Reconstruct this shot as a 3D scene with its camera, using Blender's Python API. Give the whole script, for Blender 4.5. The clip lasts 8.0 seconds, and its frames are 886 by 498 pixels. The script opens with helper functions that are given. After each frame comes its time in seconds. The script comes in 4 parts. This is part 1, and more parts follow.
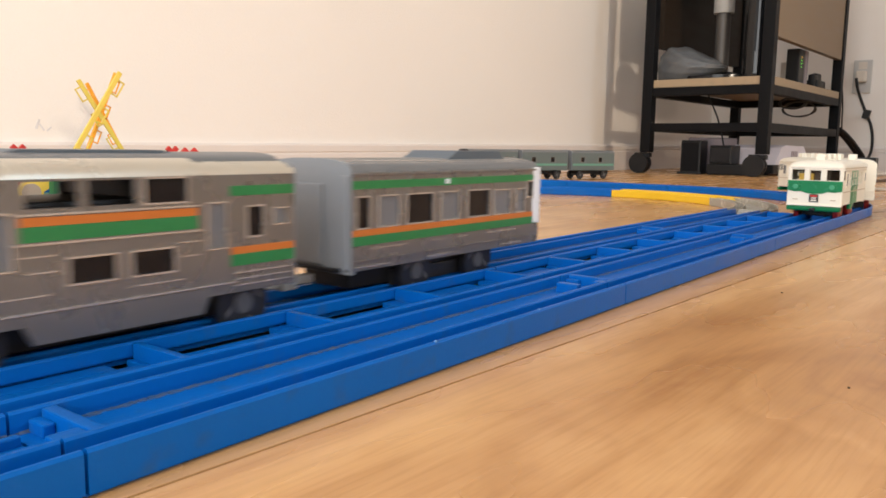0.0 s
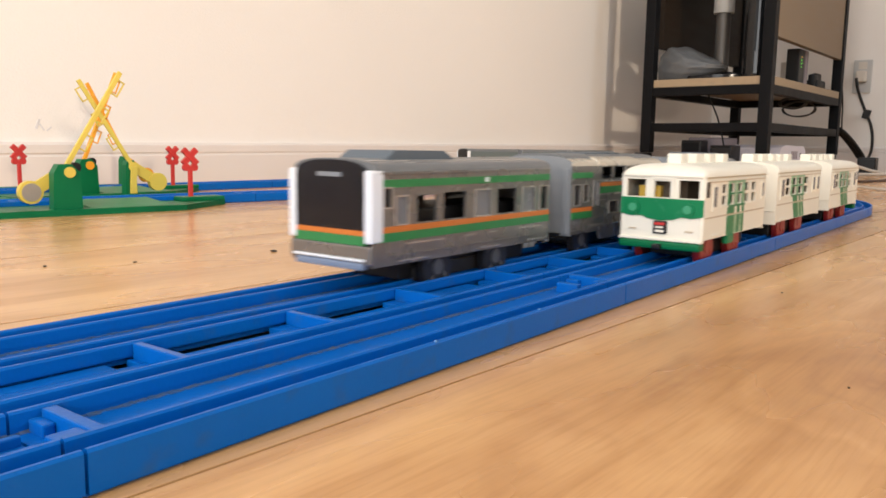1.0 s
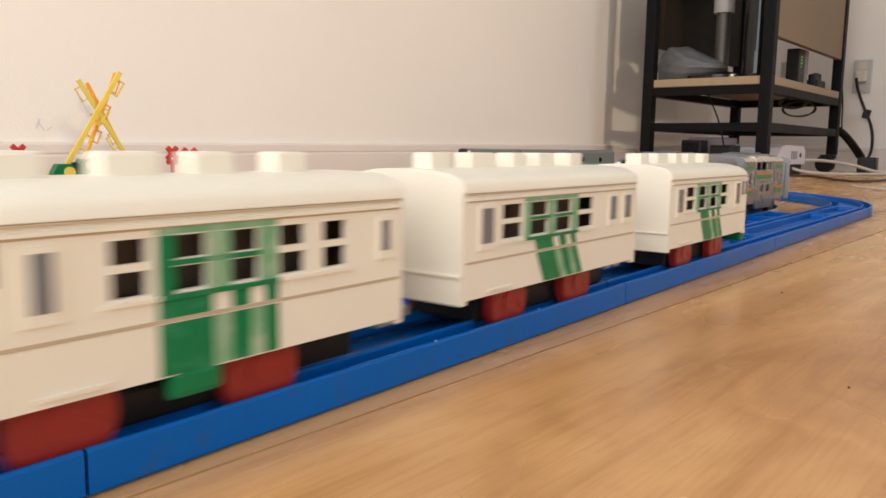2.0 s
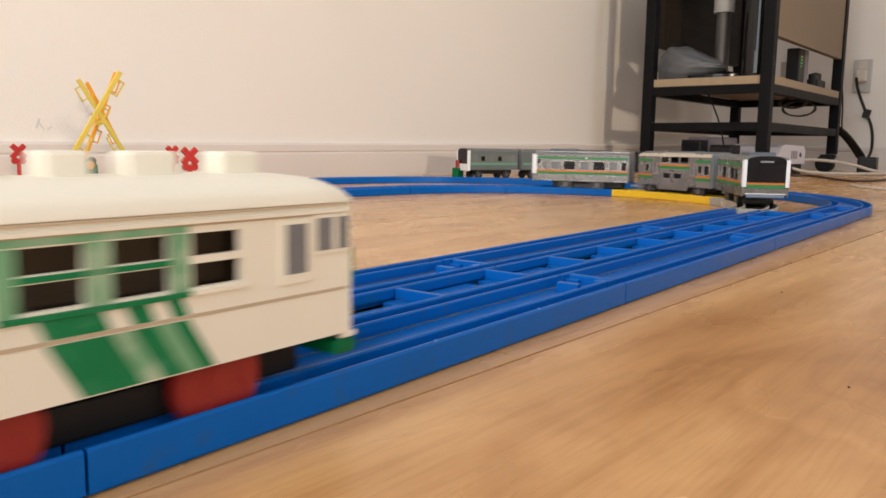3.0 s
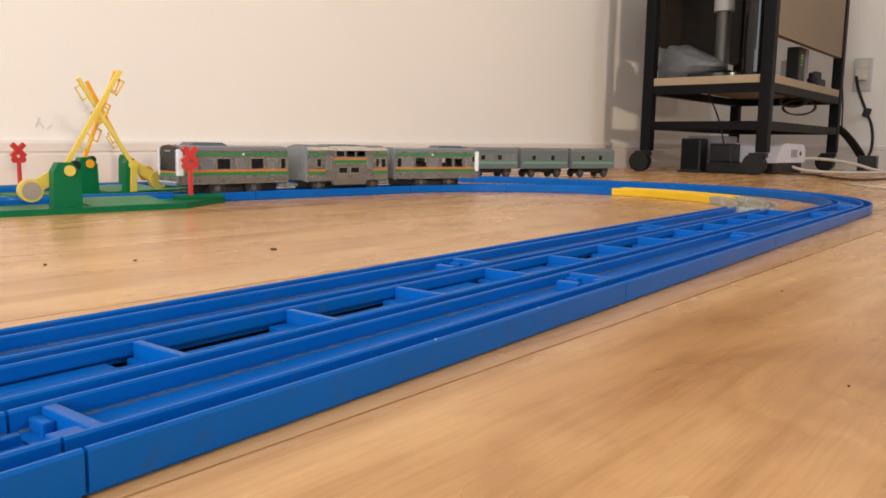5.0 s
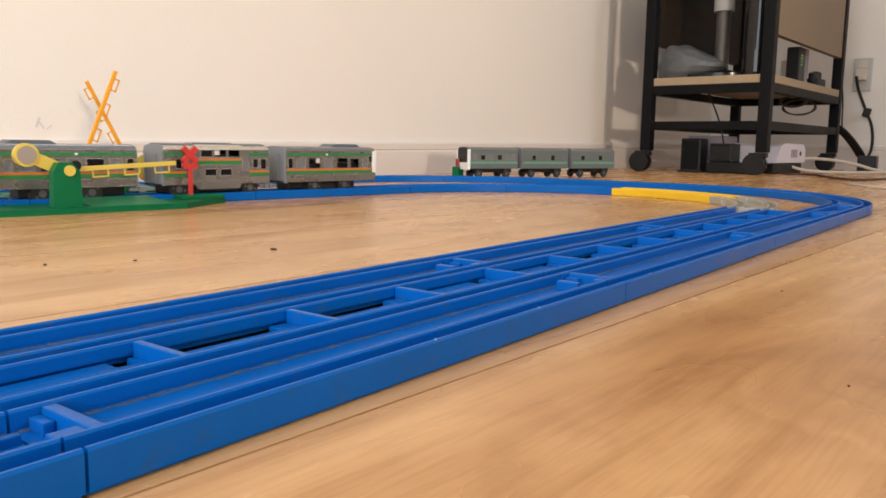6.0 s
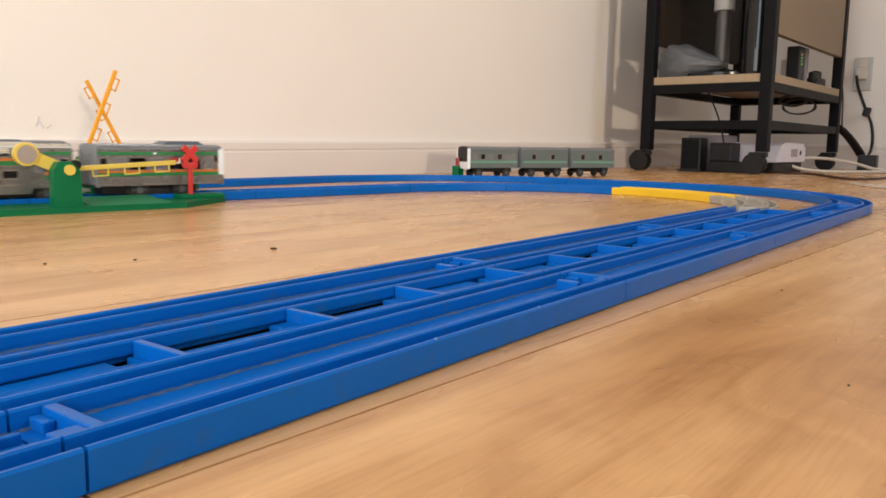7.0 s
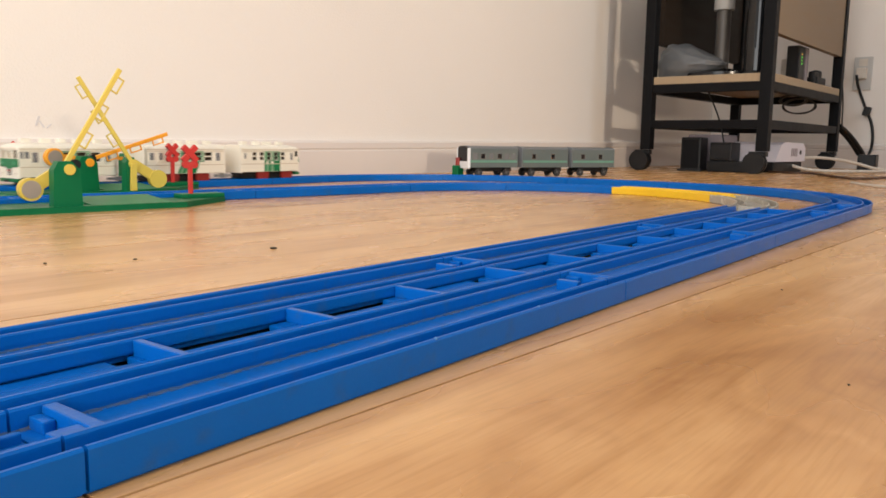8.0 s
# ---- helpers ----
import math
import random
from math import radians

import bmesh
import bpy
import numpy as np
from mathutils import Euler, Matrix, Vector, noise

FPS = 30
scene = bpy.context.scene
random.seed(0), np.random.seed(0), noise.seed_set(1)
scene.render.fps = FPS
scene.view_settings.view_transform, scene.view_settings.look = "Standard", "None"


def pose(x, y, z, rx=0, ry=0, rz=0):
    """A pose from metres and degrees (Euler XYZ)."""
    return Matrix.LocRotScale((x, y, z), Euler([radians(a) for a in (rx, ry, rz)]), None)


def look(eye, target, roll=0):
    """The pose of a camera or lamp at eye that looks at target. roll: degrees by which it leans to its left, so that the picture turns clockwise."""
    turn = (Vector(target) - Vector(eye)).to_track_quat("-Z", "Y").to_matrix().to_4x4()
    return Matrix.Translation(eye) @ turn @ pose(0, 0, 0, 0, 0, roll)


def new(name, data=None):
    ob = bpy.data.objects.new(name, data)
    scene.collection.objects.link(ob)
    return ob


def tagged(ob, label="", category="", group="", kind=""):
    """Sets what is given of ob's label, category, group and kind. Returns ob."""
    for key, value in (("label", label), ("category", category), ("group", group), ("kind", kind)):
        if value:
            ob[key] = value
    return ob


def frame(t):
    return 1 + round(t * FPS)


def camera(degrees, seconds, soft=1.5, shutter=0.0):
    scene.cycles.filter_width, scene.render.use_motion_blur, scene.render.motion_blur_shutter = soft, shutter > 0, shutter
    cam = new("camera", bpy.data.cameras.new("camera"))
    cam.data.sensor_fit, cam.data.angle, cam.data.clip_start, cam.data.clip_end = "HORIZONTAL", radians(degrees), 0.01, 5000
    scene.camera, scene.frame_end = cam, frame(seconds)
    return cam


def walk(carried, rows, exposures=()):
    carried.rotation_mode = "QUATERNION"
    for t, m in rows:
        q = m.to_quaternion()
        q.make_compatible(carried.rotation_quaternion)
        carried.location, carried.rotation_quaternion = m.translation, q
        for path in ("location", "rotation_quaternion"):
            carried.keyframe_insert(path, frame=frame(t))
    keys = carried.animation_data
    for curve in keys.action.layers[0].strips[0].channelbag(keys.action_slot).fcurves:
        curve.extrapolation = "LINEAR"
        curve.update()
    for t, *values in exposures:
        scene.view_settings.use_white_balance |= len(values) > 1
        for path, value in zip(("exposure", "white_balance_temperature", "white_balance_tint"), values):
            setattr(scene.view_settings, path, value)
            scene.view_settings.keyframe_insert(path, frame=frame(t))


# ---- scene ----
cam = camera(59.16, 8.0, soft=1.65, shutter=0.32)
EYE = Vector((-0.0640, -0.1228, 0.0604))


def aim(down):
    """The hand-held phone: the same spot, tipped a little further down in the course of the clip."""
    yaw, pitch = radians(37.107), radians(-7.663 - down)
    way = Vector((math.cos(yaw) * math.cos(pitch), math.sin(yaw) * math.cos(pitch), math.sin(pitch)))
    return look(EYE, EYE + way, 0.90)


walk(cam, [(0.0, aim(-0.13)), (1.5, aim(-0.12)), (3.0, aim(-0.09)), (3.5, aim(-0.07)), (4.5, aim(0.0)),
           (6.5, aim(0.0)), (7.0, aim(0.05)), (8.0, aim(0.085))],
     exposures=[(0.0, 0.0), (1.0, 0.0), (1.5, -0.18), (3.0, -0.24), (4.5, -0.18), (6.5, -0.12), (8.0, -0.11)])

# ---- light ----
world = bpy.data.worlds.new("world")
scene.world = world
world.use_nodes = True
wn = world.node_tree.nodes
sky = wn.new("ShaderNodeTexSky")
sky.sky_type, sky.sun_disc = "NISHITA", False
sky.sun_elevation, sky.sun_rotation = radians(30), radians(219)
wn["Background"].inputs[1].default_value = 0.12
world.node_tree.links.new(sky.outputs[0], wn["Background"].inputs[0])


def window_or_fill_light(eye, target, sx, sy, watts, colour):
    data = bpy.data.lights.new("window_or_fill_light", "AREA")
    data.shape, data.size, data.size_y, data.energy, data.color = "RECTANGLE", sx, sy, watts, colour
    ob = new("window_or_fill_light", data)
    ob.matrix_world = look(eye, target)


# low evening light over the sill of an unseen south opening; sky light through the west window; an added cool fill from
# the south
window_or_fill_light((-1.96, -4.60, 0.636), (1.00, 0.87, 0.30), 0.36, 0.20, 132, (1.0, 0.83, 0.64))
window_or_fill_light((-1.03, -0.12, 1.10), (1.0, -0.12, 0.95), 1.5, 1.9, 35, (0.99, 0.965, 0.94))
# added fill lamp that cools the shaded wall; its south window is made up
window_or_fill_light((0.95, -2.16, 1.55), (1.2, 0.4, 0.2), 0.9, 1.1, 14, (0.60, 0.81, 1.0))

# ---- materials ----


def mat(name, colour, rough=0.5, metal=0.0, vary=0.12, scale=40.0, bump=0.0, bump_scale=400.0, coat=0.0, stain=None, glow=0.0, stretch=(1, 1, 1), spec=0.5):
    m = bpy.data.materials.new(name)
    m.use_nodes = True
    nt = m.node_tree
    b = nt.nodes["Principled BSDF"]
    b.inputs["Roughness"].default_value, b.inputs["Metallic"].default_value = rough, metal
    b.inputs["Coat Weight"].default_value, b.inputs["Specular IOR Level"].default_value = coat, spec
    tc = nt.nodes.new("ShaderNodeTexCoord")
    mp = nt.nodes.new("ShaderNodeMapping")
    mp.inputs["Scale"].default_value = stretch
    nt.links.new(tc.outputs["Object"], mp.inputs[0])
    n = nt.nodes.new("ShaderNodeTexNoise")
    n.inputs["Scale"].default_value, n.inputs["Detail"].default_value = scale, 5
    nt.links.new(mp.outputs[0], n.inputs[0])
    mix = nt.nodes.new("ShaderNodeMix")
    mix.data_type = "RGBA"
    c = Vector(colour)
    mix.inputs[6].default_value = (*(c * (1 - vary)), 1)
    mix.inputs[7].default_value = (*[min(1, v) for v in c * (1 + vary)], 1)
    nt.links.new(n.outputs[0], mix.inputs[0])
    out = mix.outputs[2]
    if stain:
        n2 = nt.nodes.new("ShaderNodeTexNoise")
        n2.inputs["Scale"].default_value, n2.inputs["Detail"].default_value = stain[1], 8
        nt.links.new(tc.outputs["Object"], n2.inputs[0])
        r = nt.nodes.new("ShaderNodeValToRGB")
        r.color_ramp.elements[0].position, r.color_ramp.elements[1].position = stain[2], stain[3]
        nt.links.new(n2.outputs[0], r.inputs[0])
        mx = nt.nodes.new("ShaderNodeMix")
        mx.data_type = "RGBA"
        mx.inputs[7].default_value = (*stain[0], 1)
        nt.links.new(out, mx.inputs[6])
        nt.links.new(r.outputs[0], mx.inputs[0])
        out = mx.outputs[2]
    nt.links.new(out, b.inputs["Base Color"])
    rr = nt.nodes.new("ShaderNodeMapRange")
    rr.inputs[3].default_value, rr.inputs[4].default_value = max(0.03, rough - 0.1), min(1, rough + 0.1)
    nt.links.new(n.outputs[0], rr.inputs[0])
    nt.links.new(rr.outputs[0], b.inputs["Roughness"])
    if bump:
        n3 = nt.nodes.new("ShaderNodeTexNoise")
        n3.inputs["Scale"].default_value, n3.inputs["Detail"].default_value = bump_scale, 3
        nt.links.new(mp.outputs[0], n3.inputs[0])
        bp = nt.nodes.new("ShaderNodeBump")
        bp.inputs["Strength"].default_value, bp.inputs["Distance"].default_value = 1.0, bump
        nt.links.new(n3.outputs[0], bp.inputs["Height"])
        nt.links.new(bp.outputs[0], b.inputs["Normal"])
    if glow:
        b.inputs["Emission Color"].default_value, b.inputs["Emission Strength"].default_value = (*colour, 1), glow
    return m


def plank_wood():
    """Pale oiled beech laminate: long grain, darker figure, a slightly different tone on each board."""
    m = bpy.data.materials.new("plank_wood")
    m.use_nodes = True
    nt = m.node_tree
    N, L = nt.nodes.new, nt.links.new
    b = nt.nodes["Principled BSDF"]
    tc, info = N("ShaderNodeTexCoord"), N("ShaderNodeObjectInfo")
    add = N("ShaderNodeVectorMath")
    add.operation = "MULTIPLY_ADD"
    add.inputs[1].default_value = (1, 1, 1)
    sc = N("ShaderNodeVectorMath")
    sc.operation = "SCALE"
    sc.inputs[0].default_value = (1.3, 1.9, 0.7)
    L(info.outputs["Random"], sc.inputs["Scale"])
    L(tc.outputs["Object"], add.inputs[0])
    L(sc.outputs[0], add.inputs[2])

    def noise_at(stretch, scale, detail, warp=0.0, shift=(0, 0, 0)):
        mp = N("ShaderNodeMapping")
        mp.inputs["Scale"].default_value, mp.inputs["Location"].default_value = stretch, shift
        L(add.outputs[0], mp.inputs[0])
        n = N("ShaderNodeTexNoise")
        n.inputs["Scale"].default_value, n.inputs["Detail"].default_value, n.inputs["Distortion"].default_value = scale, detail, warp
        L(mp.outputs[0], n.inputs[0])
        return n.outputs[0]

    def ramp(src, stops):
        r = N("ShaderNodeValToRGB")
        e = r.color_ramp.elements
        e[0].position, e[0].color = stops[0][0], (*stops[0][1], 1)
        e[1].position, e[1].color = stops[-1][0], (*stops[-1][1], 1)
        for p, c in stops[1:-1]:
            e.new(p).color = (*c, 1)
        L(src, r.inputs[0])
        return r.outputs[0]

    base = ramp(noise_at((1, 7.0, 1), 3.2, 3, 0.5), [(0.28, (0.56, 0.287, 0.107)), (0.42, (0.66, 0.36, 0.142)), (0.52, (0.72, 0.408, 0.17)), (0.7, (0.76, 0.445, 0.196))])
    streak = ramp(noise_at((1.4, 20, 1), 7, 3, 0.2), [(0.36, (0.84, 0.79, 0.72)), (0.50, (0.97, 0.96, 0.94)), (0.64, (1, 1, 1))])
    pore = ramp(noise_at((3.5, 60, 1), 15, 3), [(0.32, (0.80, 0.75, 0.69)), (0.55, (1, 1, 1))])
    both = N("ShaderNodeMix")
    both.data_type, both.blend_type = "RGBA", "MULTIPLY"
    both.inputs[0].default_value = 0.55
    L(streak, both.inputs[6])
    L(pore, both.inputs[7])
    fine = both.outputs[2]
    mul = N("ShaderNodeMix")
    mul.data_type, mul.blend_type = "RGBA", "MULTIPLY"
    mul.inputs[0].default_value = 0.8
    L(base, mul.inputs[6])
    L(fine, mul.inputs[7])
    knots = ramp(noise_at((1, 2.0, 1), 3.4, 4, 2.6, (0.040, 0.116, 0)), [(0.33, (0.76, 0.68, 0.60)), (0.42, (0.91, 0.87, 0.83)), (0.55, (1, 1, 1))])
    fig = N("ShaderNodeMix")
    fig.data_type, fig.blend_type = "RGBA", "MULTIPLY"
    fig.inputs[0].default_value = 0.85
    L(mul.outputs[2], fig.inputs[6])
    L(knots, fig.inputs[7])
    # a swirl of darker figure in the board that passes the camera, deepened all over to paint the dimmer light there
    where = N("ShaderNodeNewGeometry")
    stretch = N("ShaderNodeMapping")
    stretch.inputs["Location"].default_value, stretch.inputs["Scale"].default_value = (-0.162 * 0.62, 0.094, 0), (0.62, 1, 1)
    L(where.outputs["Position"], stretch.inputs[0])
    far = N("ShaderNodeVectorMath")
    far.operation = "LENGTH"
    L(stretch.outputs[0], far.inputs[0])
    wob = N("ShaderNodeMath")
    wob.operation = "MULTIPLY_ADD"
    wob.inputs[1].default_value = 0.062
    L(noise_at((1, 1.6, 1), 15, 3, 0.9), wob.inputs[0])
    L(far.outputs["Value"], wob.inputs[2])
    dark, pale = (0.56, 0.44, 0.34), (0.80, 0.72, 0.63)
    swirl_and_shade = ramp(wob.outputs[0], [(0.0, pale), (0.030, pale), (0.034, dark), (0.040, (0.72, 0.62, 0.53)), (0.046, pale), (0.0485, (0.62, 0.51, 0.42)), (0.057, pale),
                                  (0.060, (0.70, 0.60, 0.51)), (0.070, (0.85, 0.78, 0.70)), (0.074, (0.75, 0.66, 0.57)), (0.088, (0.90, 0.85, 0.79)), (0.093, (0.82, 0.75, 0.68)), (0.118, (1, 1, 1))])
    fig2 = N("ShaderNodeMix")
    fig2.data_type, fig2.blend_type = "RGBA", "MULTIPLY"
    fig2.inputs[0].default_value = 0.95
    L(fig.outputs[2], fig2.inputs[6])
    L(swirl_and_shade, fig2.inputs[7])
    tone = N("ShaderNodeMapRange")
    tone.inputs[3].default_value, tone.inputs[4].default_value = 0.9, 1.08
    L(info.outputs["Random"], tone.inputs[0])
    hsv = N("ShaderNodeHueSaturation")
    L(tone.outputs[0], hsv.inputs["Value"])
    L(fig2.outputs[2], hsv.inputs["Color"])
    L(hsv.outputs[0], b.inputs["Base Color"])
    rg = N("ShaderNodeMapRange")
    rg.inputs[3].default_value, rg.inputs[4].default_value = 0.20, 0.34
    L(noise_at((1, 3, 1), 9, 3), rg.inputs[0])
    L(rg.outputs[0], b.inputs["Roughness"])
    return m


WOOD = plank_wood()
WALLPAPER = mat("wallpaper", (0.83, 0.775, 0.72), 0.75, vary=0.03, scale=3, bump=0.0005, bump_scale=300)
BASEBOARD = mat("baseboard_paint", (0.72, 0.655, 0.61), 0.45, vary=0.03, scale=8)
CEILING = mat("ceiling_paper", (0.8, 0.79, 0.77), 0.8, vary=0.03, scale=5)
SUBFLOOR = mat("subfloor", (0.10, 0.05, 0.025), 0.8)
BLUE = mat("blue_plastic", (0.001, 0.113, 0.445), 0.34, spec=0.15, vary=0.12, scale=30, bump=0.00006, bump_scale=900, stain=((0.03, 0.10, 0.24), 140, 0.55, 0.95))
YELLOW = mat("yellow_plastic", (0.83, 0.52, 0.02), 0.35, vary=0.08)
ARM_YELLOW = mat("gate_yellow", (0.68, 0.51, 0.085), 0.4, vary=0.08)
ORANGE = mat("gate_orange", (0.88, 0.36, 0.02), 0.4, vary=0.08)
GREY_PLASTIC = mat("grey_plastic", (0.36, 0.33, 0.28), 0.45, vary=0.1, stain=((0.6, 0.58, 0.5), 120, 0.55, 0.7))
GREEN = mat("green_plastic", (0.001, 0.132, 0.046), 0.42, spec=0.2, vary=0.12, scale=50)
RAMP_GREEN = mat("worn_green_plastic", (0.022, 0.20, 0.082), 0.45, spec=0.25, vary=0.15, scale=60)
RED = mat("red_plastic", (0.56, 0.035, 0.03), 0.38, vary=0.1)
BLACK = mat("black_plastic", (0.009, 0.009, 0.010), 0.45, spec=0.3, vary=0.2)
METAL = mat("weight_metal", (0.42, 0.38, 0.34), 0.42, metal=0.7, vary=0.1)
SILVER = mat("silver_paint", (0.225, 0.218, 0.208), 0.28, metal=0.6, vary=0.05, scale=60)
# brighter, creamier silver: the window's highlight on the roof curve is in the colour
ROOF_LIT = mat("lit_roof_silver", (0.60, 0.545, 0.45), 0.28, metal=0.45, vary=0.06, scale=60)
FRAME_BRIGHT = mat("bright_frame", (0.62, 0.59, 0.56), 0.25, metal=0.7, vary=0.05)
ROOF_GREY = mat("roof_grey", (0.145, 0.15, 0.155), 0.4, vary=0.06)
END_GREY = mat("end_grey", (0.22, 0.235, 0.25), 0.45, vary=0.06)
UNIT_GREY = mat("unit_grey", (0.09, 0.115, 0.14), 0.45, vary=0.08)
STRIPE_GREEN = mat("stripe_green", (0.022, 0.20, 0.058), 0.35, vary=0.08)
STRIPE_ORANGE = mat("stripe_orange", (0.58, 0.165, 0.028), 0.35, vary=0.08)
GLASS_DARK = mat("dark_window", (0.008, 0.008, 0.010), 0.2, vary=0.2, spec=0.3)
GLASS_GREY = mat("grey_window", (0.17, 0.175, 0.185), 0.25, vary=0.12)
FACE_BLACK = mat("face_black", (0.007, 0.008, 0.011), 0.2, vary=0.15, spec=0.35)
PILLAR_WHITE = mat("pillar_white", (0.80, 0.82, 0.85), 0.3, vary=0.03)
BUMPER = mat("bumper_grey_blue", (0.17, 0.22, 0.31), 0.35, vary=0.06)
CREAM = mat("cream_plastic", (0.80, 0.755, 0.64), 0.38, vary=0.04, scale=40)
CREAM_TRIM = mat("dark_cream_trim", (0.50, 0.40, 0.28), 0.5, vary=0.06)
LIVERY_GREEN = mat("livery_green", (0.003, 0.175, 0.062), 0.36, spec=0.3, vary=0.12, scale=90, stain=((0.06, 0.28, 0.15), 160, 0.58, 0.8))
LIVERY_PALE = mat("livery_pale_green", (0.16, 0.36, 0.20), 0.35, vary=0.12, scale=90, stain=((0.40, 0.50, 0.36), 160, 0.45, 0.7))
RED_WHEEL = mat("red_wheel", (0.28, 0.018, 0.014), 0.4, vary=0.12)
DARK_WHEEL = mat("dark_wheel", (0.016, 0.016, 0.018), 0.4, vary=0.15)
HUB = mat("wheel_hub", (0.13, 0.13, 0.13), 0.4, metal=0.4)
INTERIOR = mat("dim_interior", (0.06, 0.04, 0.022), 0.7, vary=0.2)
MECH = mat("mustard_mechanism", (0.45, 0.28, 0.03), 0.5, vary=0.2)
COUPLER = mat("coupler_grey", (0.33, 0.33, 0.32), 0.5)
TEAL_GREY = mat("teal_grey_body", (0.115, 0.14, 0.135), 0.42, vary=0.06)
BOARD_WOOD = mat("shelf_board_wood", (0.34, 0.25, 0.155), 0.5, vary=0.16, scale=9, stretch=(1, 7, 1))
PANEL_WOOD = mat("panel_wood", (0.21, 0.145, 0.085), 0.5, vary=0.16, scale=8, stretch=(1, 1, 7))
BLACK_GLOSS = mat("black_gloss", (0.006, 0.006, 0.007), 0.14, spec=0.5, vary=0.1)
# panel wood again, with the shade inside the rack put into its colour
SHADED_WOOD = mat("shaded_panel_wood", (0.020, 0.013, 0.008), 0.6, spec=0.2, vary=0.3, scale=8, stretch=(1, 1, 7))
STEEL_BLACK = mat("black_steel", (0.005, 0.005, 0.006), 0.5, spec=0.12, vary=0.25, scale=30)
WHITE_BOX = mat("white_box_plastic", (0.70, 0.66, 0.72), 0.4, vary=0.04)
LILAC_BOX = mat("lilac_box", (0.26, 0.22, 0.24), 0.5, vary=0.06)
CABLE_WHITE = mat("cable_white", (0.62, 0.55, 0.47), 0.5)
CABLE_BROWN = mat("cable_brown", (0.075, 0.035, 0.02), 0.5)
PLATE = mat("outlet_plate", (0.5, 0.48, 0.455), 0.4, vary=0.02)
POLY = mat("milky_plastic", (0.105, 0.112, 0.12), 0.4, vary=0.15, scale=25)
POLE = mat("pole_grey", (0.075, 0.07, 0.066), 0.45, metal=0.3)
LED = mat("led_green", (0.15, 1.0, 0.05), 0.4, glow=1.0)
LED_AMBER = mat("led_amber", (1.0, 0.5, 0.05), 0.4, glow=0.8)
DARK_SPECK = mat("dark_crumb", (0.05, 0.035, 0.02), 0.8)
FAINT_BAR = mat("faint_print", (0.66, 0.635, 0.64), 0.7)

# ---- mesh helpers: all lengths in millimetres ----
MM = 0.001


def box(bm, x0, x1, y0, y1, z0, z1, bevel=0.0):
    vs = bmesh.ops.create_cube(bm, size=1, matrix=Matrix.Translation((MM * (x0 + x1) / 2, MM * (y0 + y1) / 2, MM * (z0 + z1) / 2))
                               @ Matrix.Diagonal((MM * (x1 - x0), MM * (y1 - y0), MM * (z1 - z0), 1)))["verts"]
    if bevel:
        es = list({e for v in vs for e in v.link_edges})
        bmesh.ops.bevel(bm, geom=es, offset=bevel * MM, segments=2, affect="EDGES", profile=0.6)


def disc(bm, c, r, w, axis="y", seg=28, r2=None):
    turn = {"y": pose(0, 0, 0, 90), "x": pose(0, 0, 0, 0, 90), "z": Matrix()}[axis]
    vs = bmesh.ops.create_cone(bm, cap_ends=True, segments=seg, radius1=r * MM, radius2=(r if r2 is None else r2) * MM, depth=w * MM,
                               matrix=Matrix.Translation(Vector(c) * MM) @ turn)["verts"]
    return vs


def prism(bm, outline, axis, a0, a1):
    """Extrudes an outline. axis x: points are (y, z); y: (x, z); z: (x, y)."""
    def p(u, v, a):
        return Vector({"x": (a, u, v), "y": (u, a, v), "z": (u, v, a)}[axis]) * MM
    f0 = bm.faces.new([bm.verts.new(p(u, v, a0)) for u, v in outline])
    f1 = bm.faces.new([bm.verts.new(p(u, v, a1)) for u, v in outline])
    n = len(outline)
    for i in range(n):
        j = (i + 1) % n
        bm.faces.new((f0.verts[i], f0.verts[j], f1.verts[j], f1.verts[i]))
    bmesh.ops.recalc_face_normals(bm, faces=bm.faces[:])


def panel(bm, x0, x1, z0, z1, ya, yb, holes):
    """An upright sheet with rectangular openings (x0, x1, z0, z1) cut right through."""
    xs = sorted({x0, x1, *[v for h in holes for v in h[:2]]})
    zs = sorted({z0, z1, *[v for h in holes for v in h[2:4]]})

    def solid(i, j):
        if not (0 <= i < len(xs) - 1 and 0 <= j < len(zs) - 1):
            return False
        cx, cz = (xs[i] + xs[i + 1]) / 2, (zs[j] + zs[j + 1]) / 2
        return not any(h[0] < cx < h[1] and h[2] < cz < h[3] for h in holes)

    made = {}

    def v(i, j, y):
        if (i, j, y) not in made:
            made[i, j, y] = bm.verts.new((xs[i] * MM, y * MM, zs[j] * MM))
        return made[i, j, y]

    for i in range(len(xs) - 1):
        for j in range(len(zs) - 1):
            if not solid(i, j):
                continue
            for y in (ya, yb):
                bm.faces.new((v(i, j, y), v(i + 1, j, y), v(i + 1, j + 1, y), v(i, j + 1, y)))
            for di, dj, a, b in ((-1, 0, (i, j), (i, j + 1)), (1, 0, (i + 1, j), (i + 1, j + 1)), (0, -1, (i, j), (i + 1, j)), (0, 1, (i, j + 1), (i + 1, j + 1))):
                if not solid(i + di, j + dj):
                    bm.faces.new((v(*a, ya), v(*b, ya), v(*b, yb), v(*a, yb)))
    bmesh.ops.recalc_face_normals(bm, faces=bm.faces[:])


def mesh_of(name, bm, material, smooth=None):
    me = bpy.data.meshes.new(name)
    if smooth:
        for f in bm.faces:
            f.smooth = True
        for e in bm.edges:
            e.smooth = len(e.link_faces) == 2 and e.calc_face_angle(0) < radians(smooth)
    bm.to_mesh(me)
    bm.free()
    me.materials.append(material)
    return me


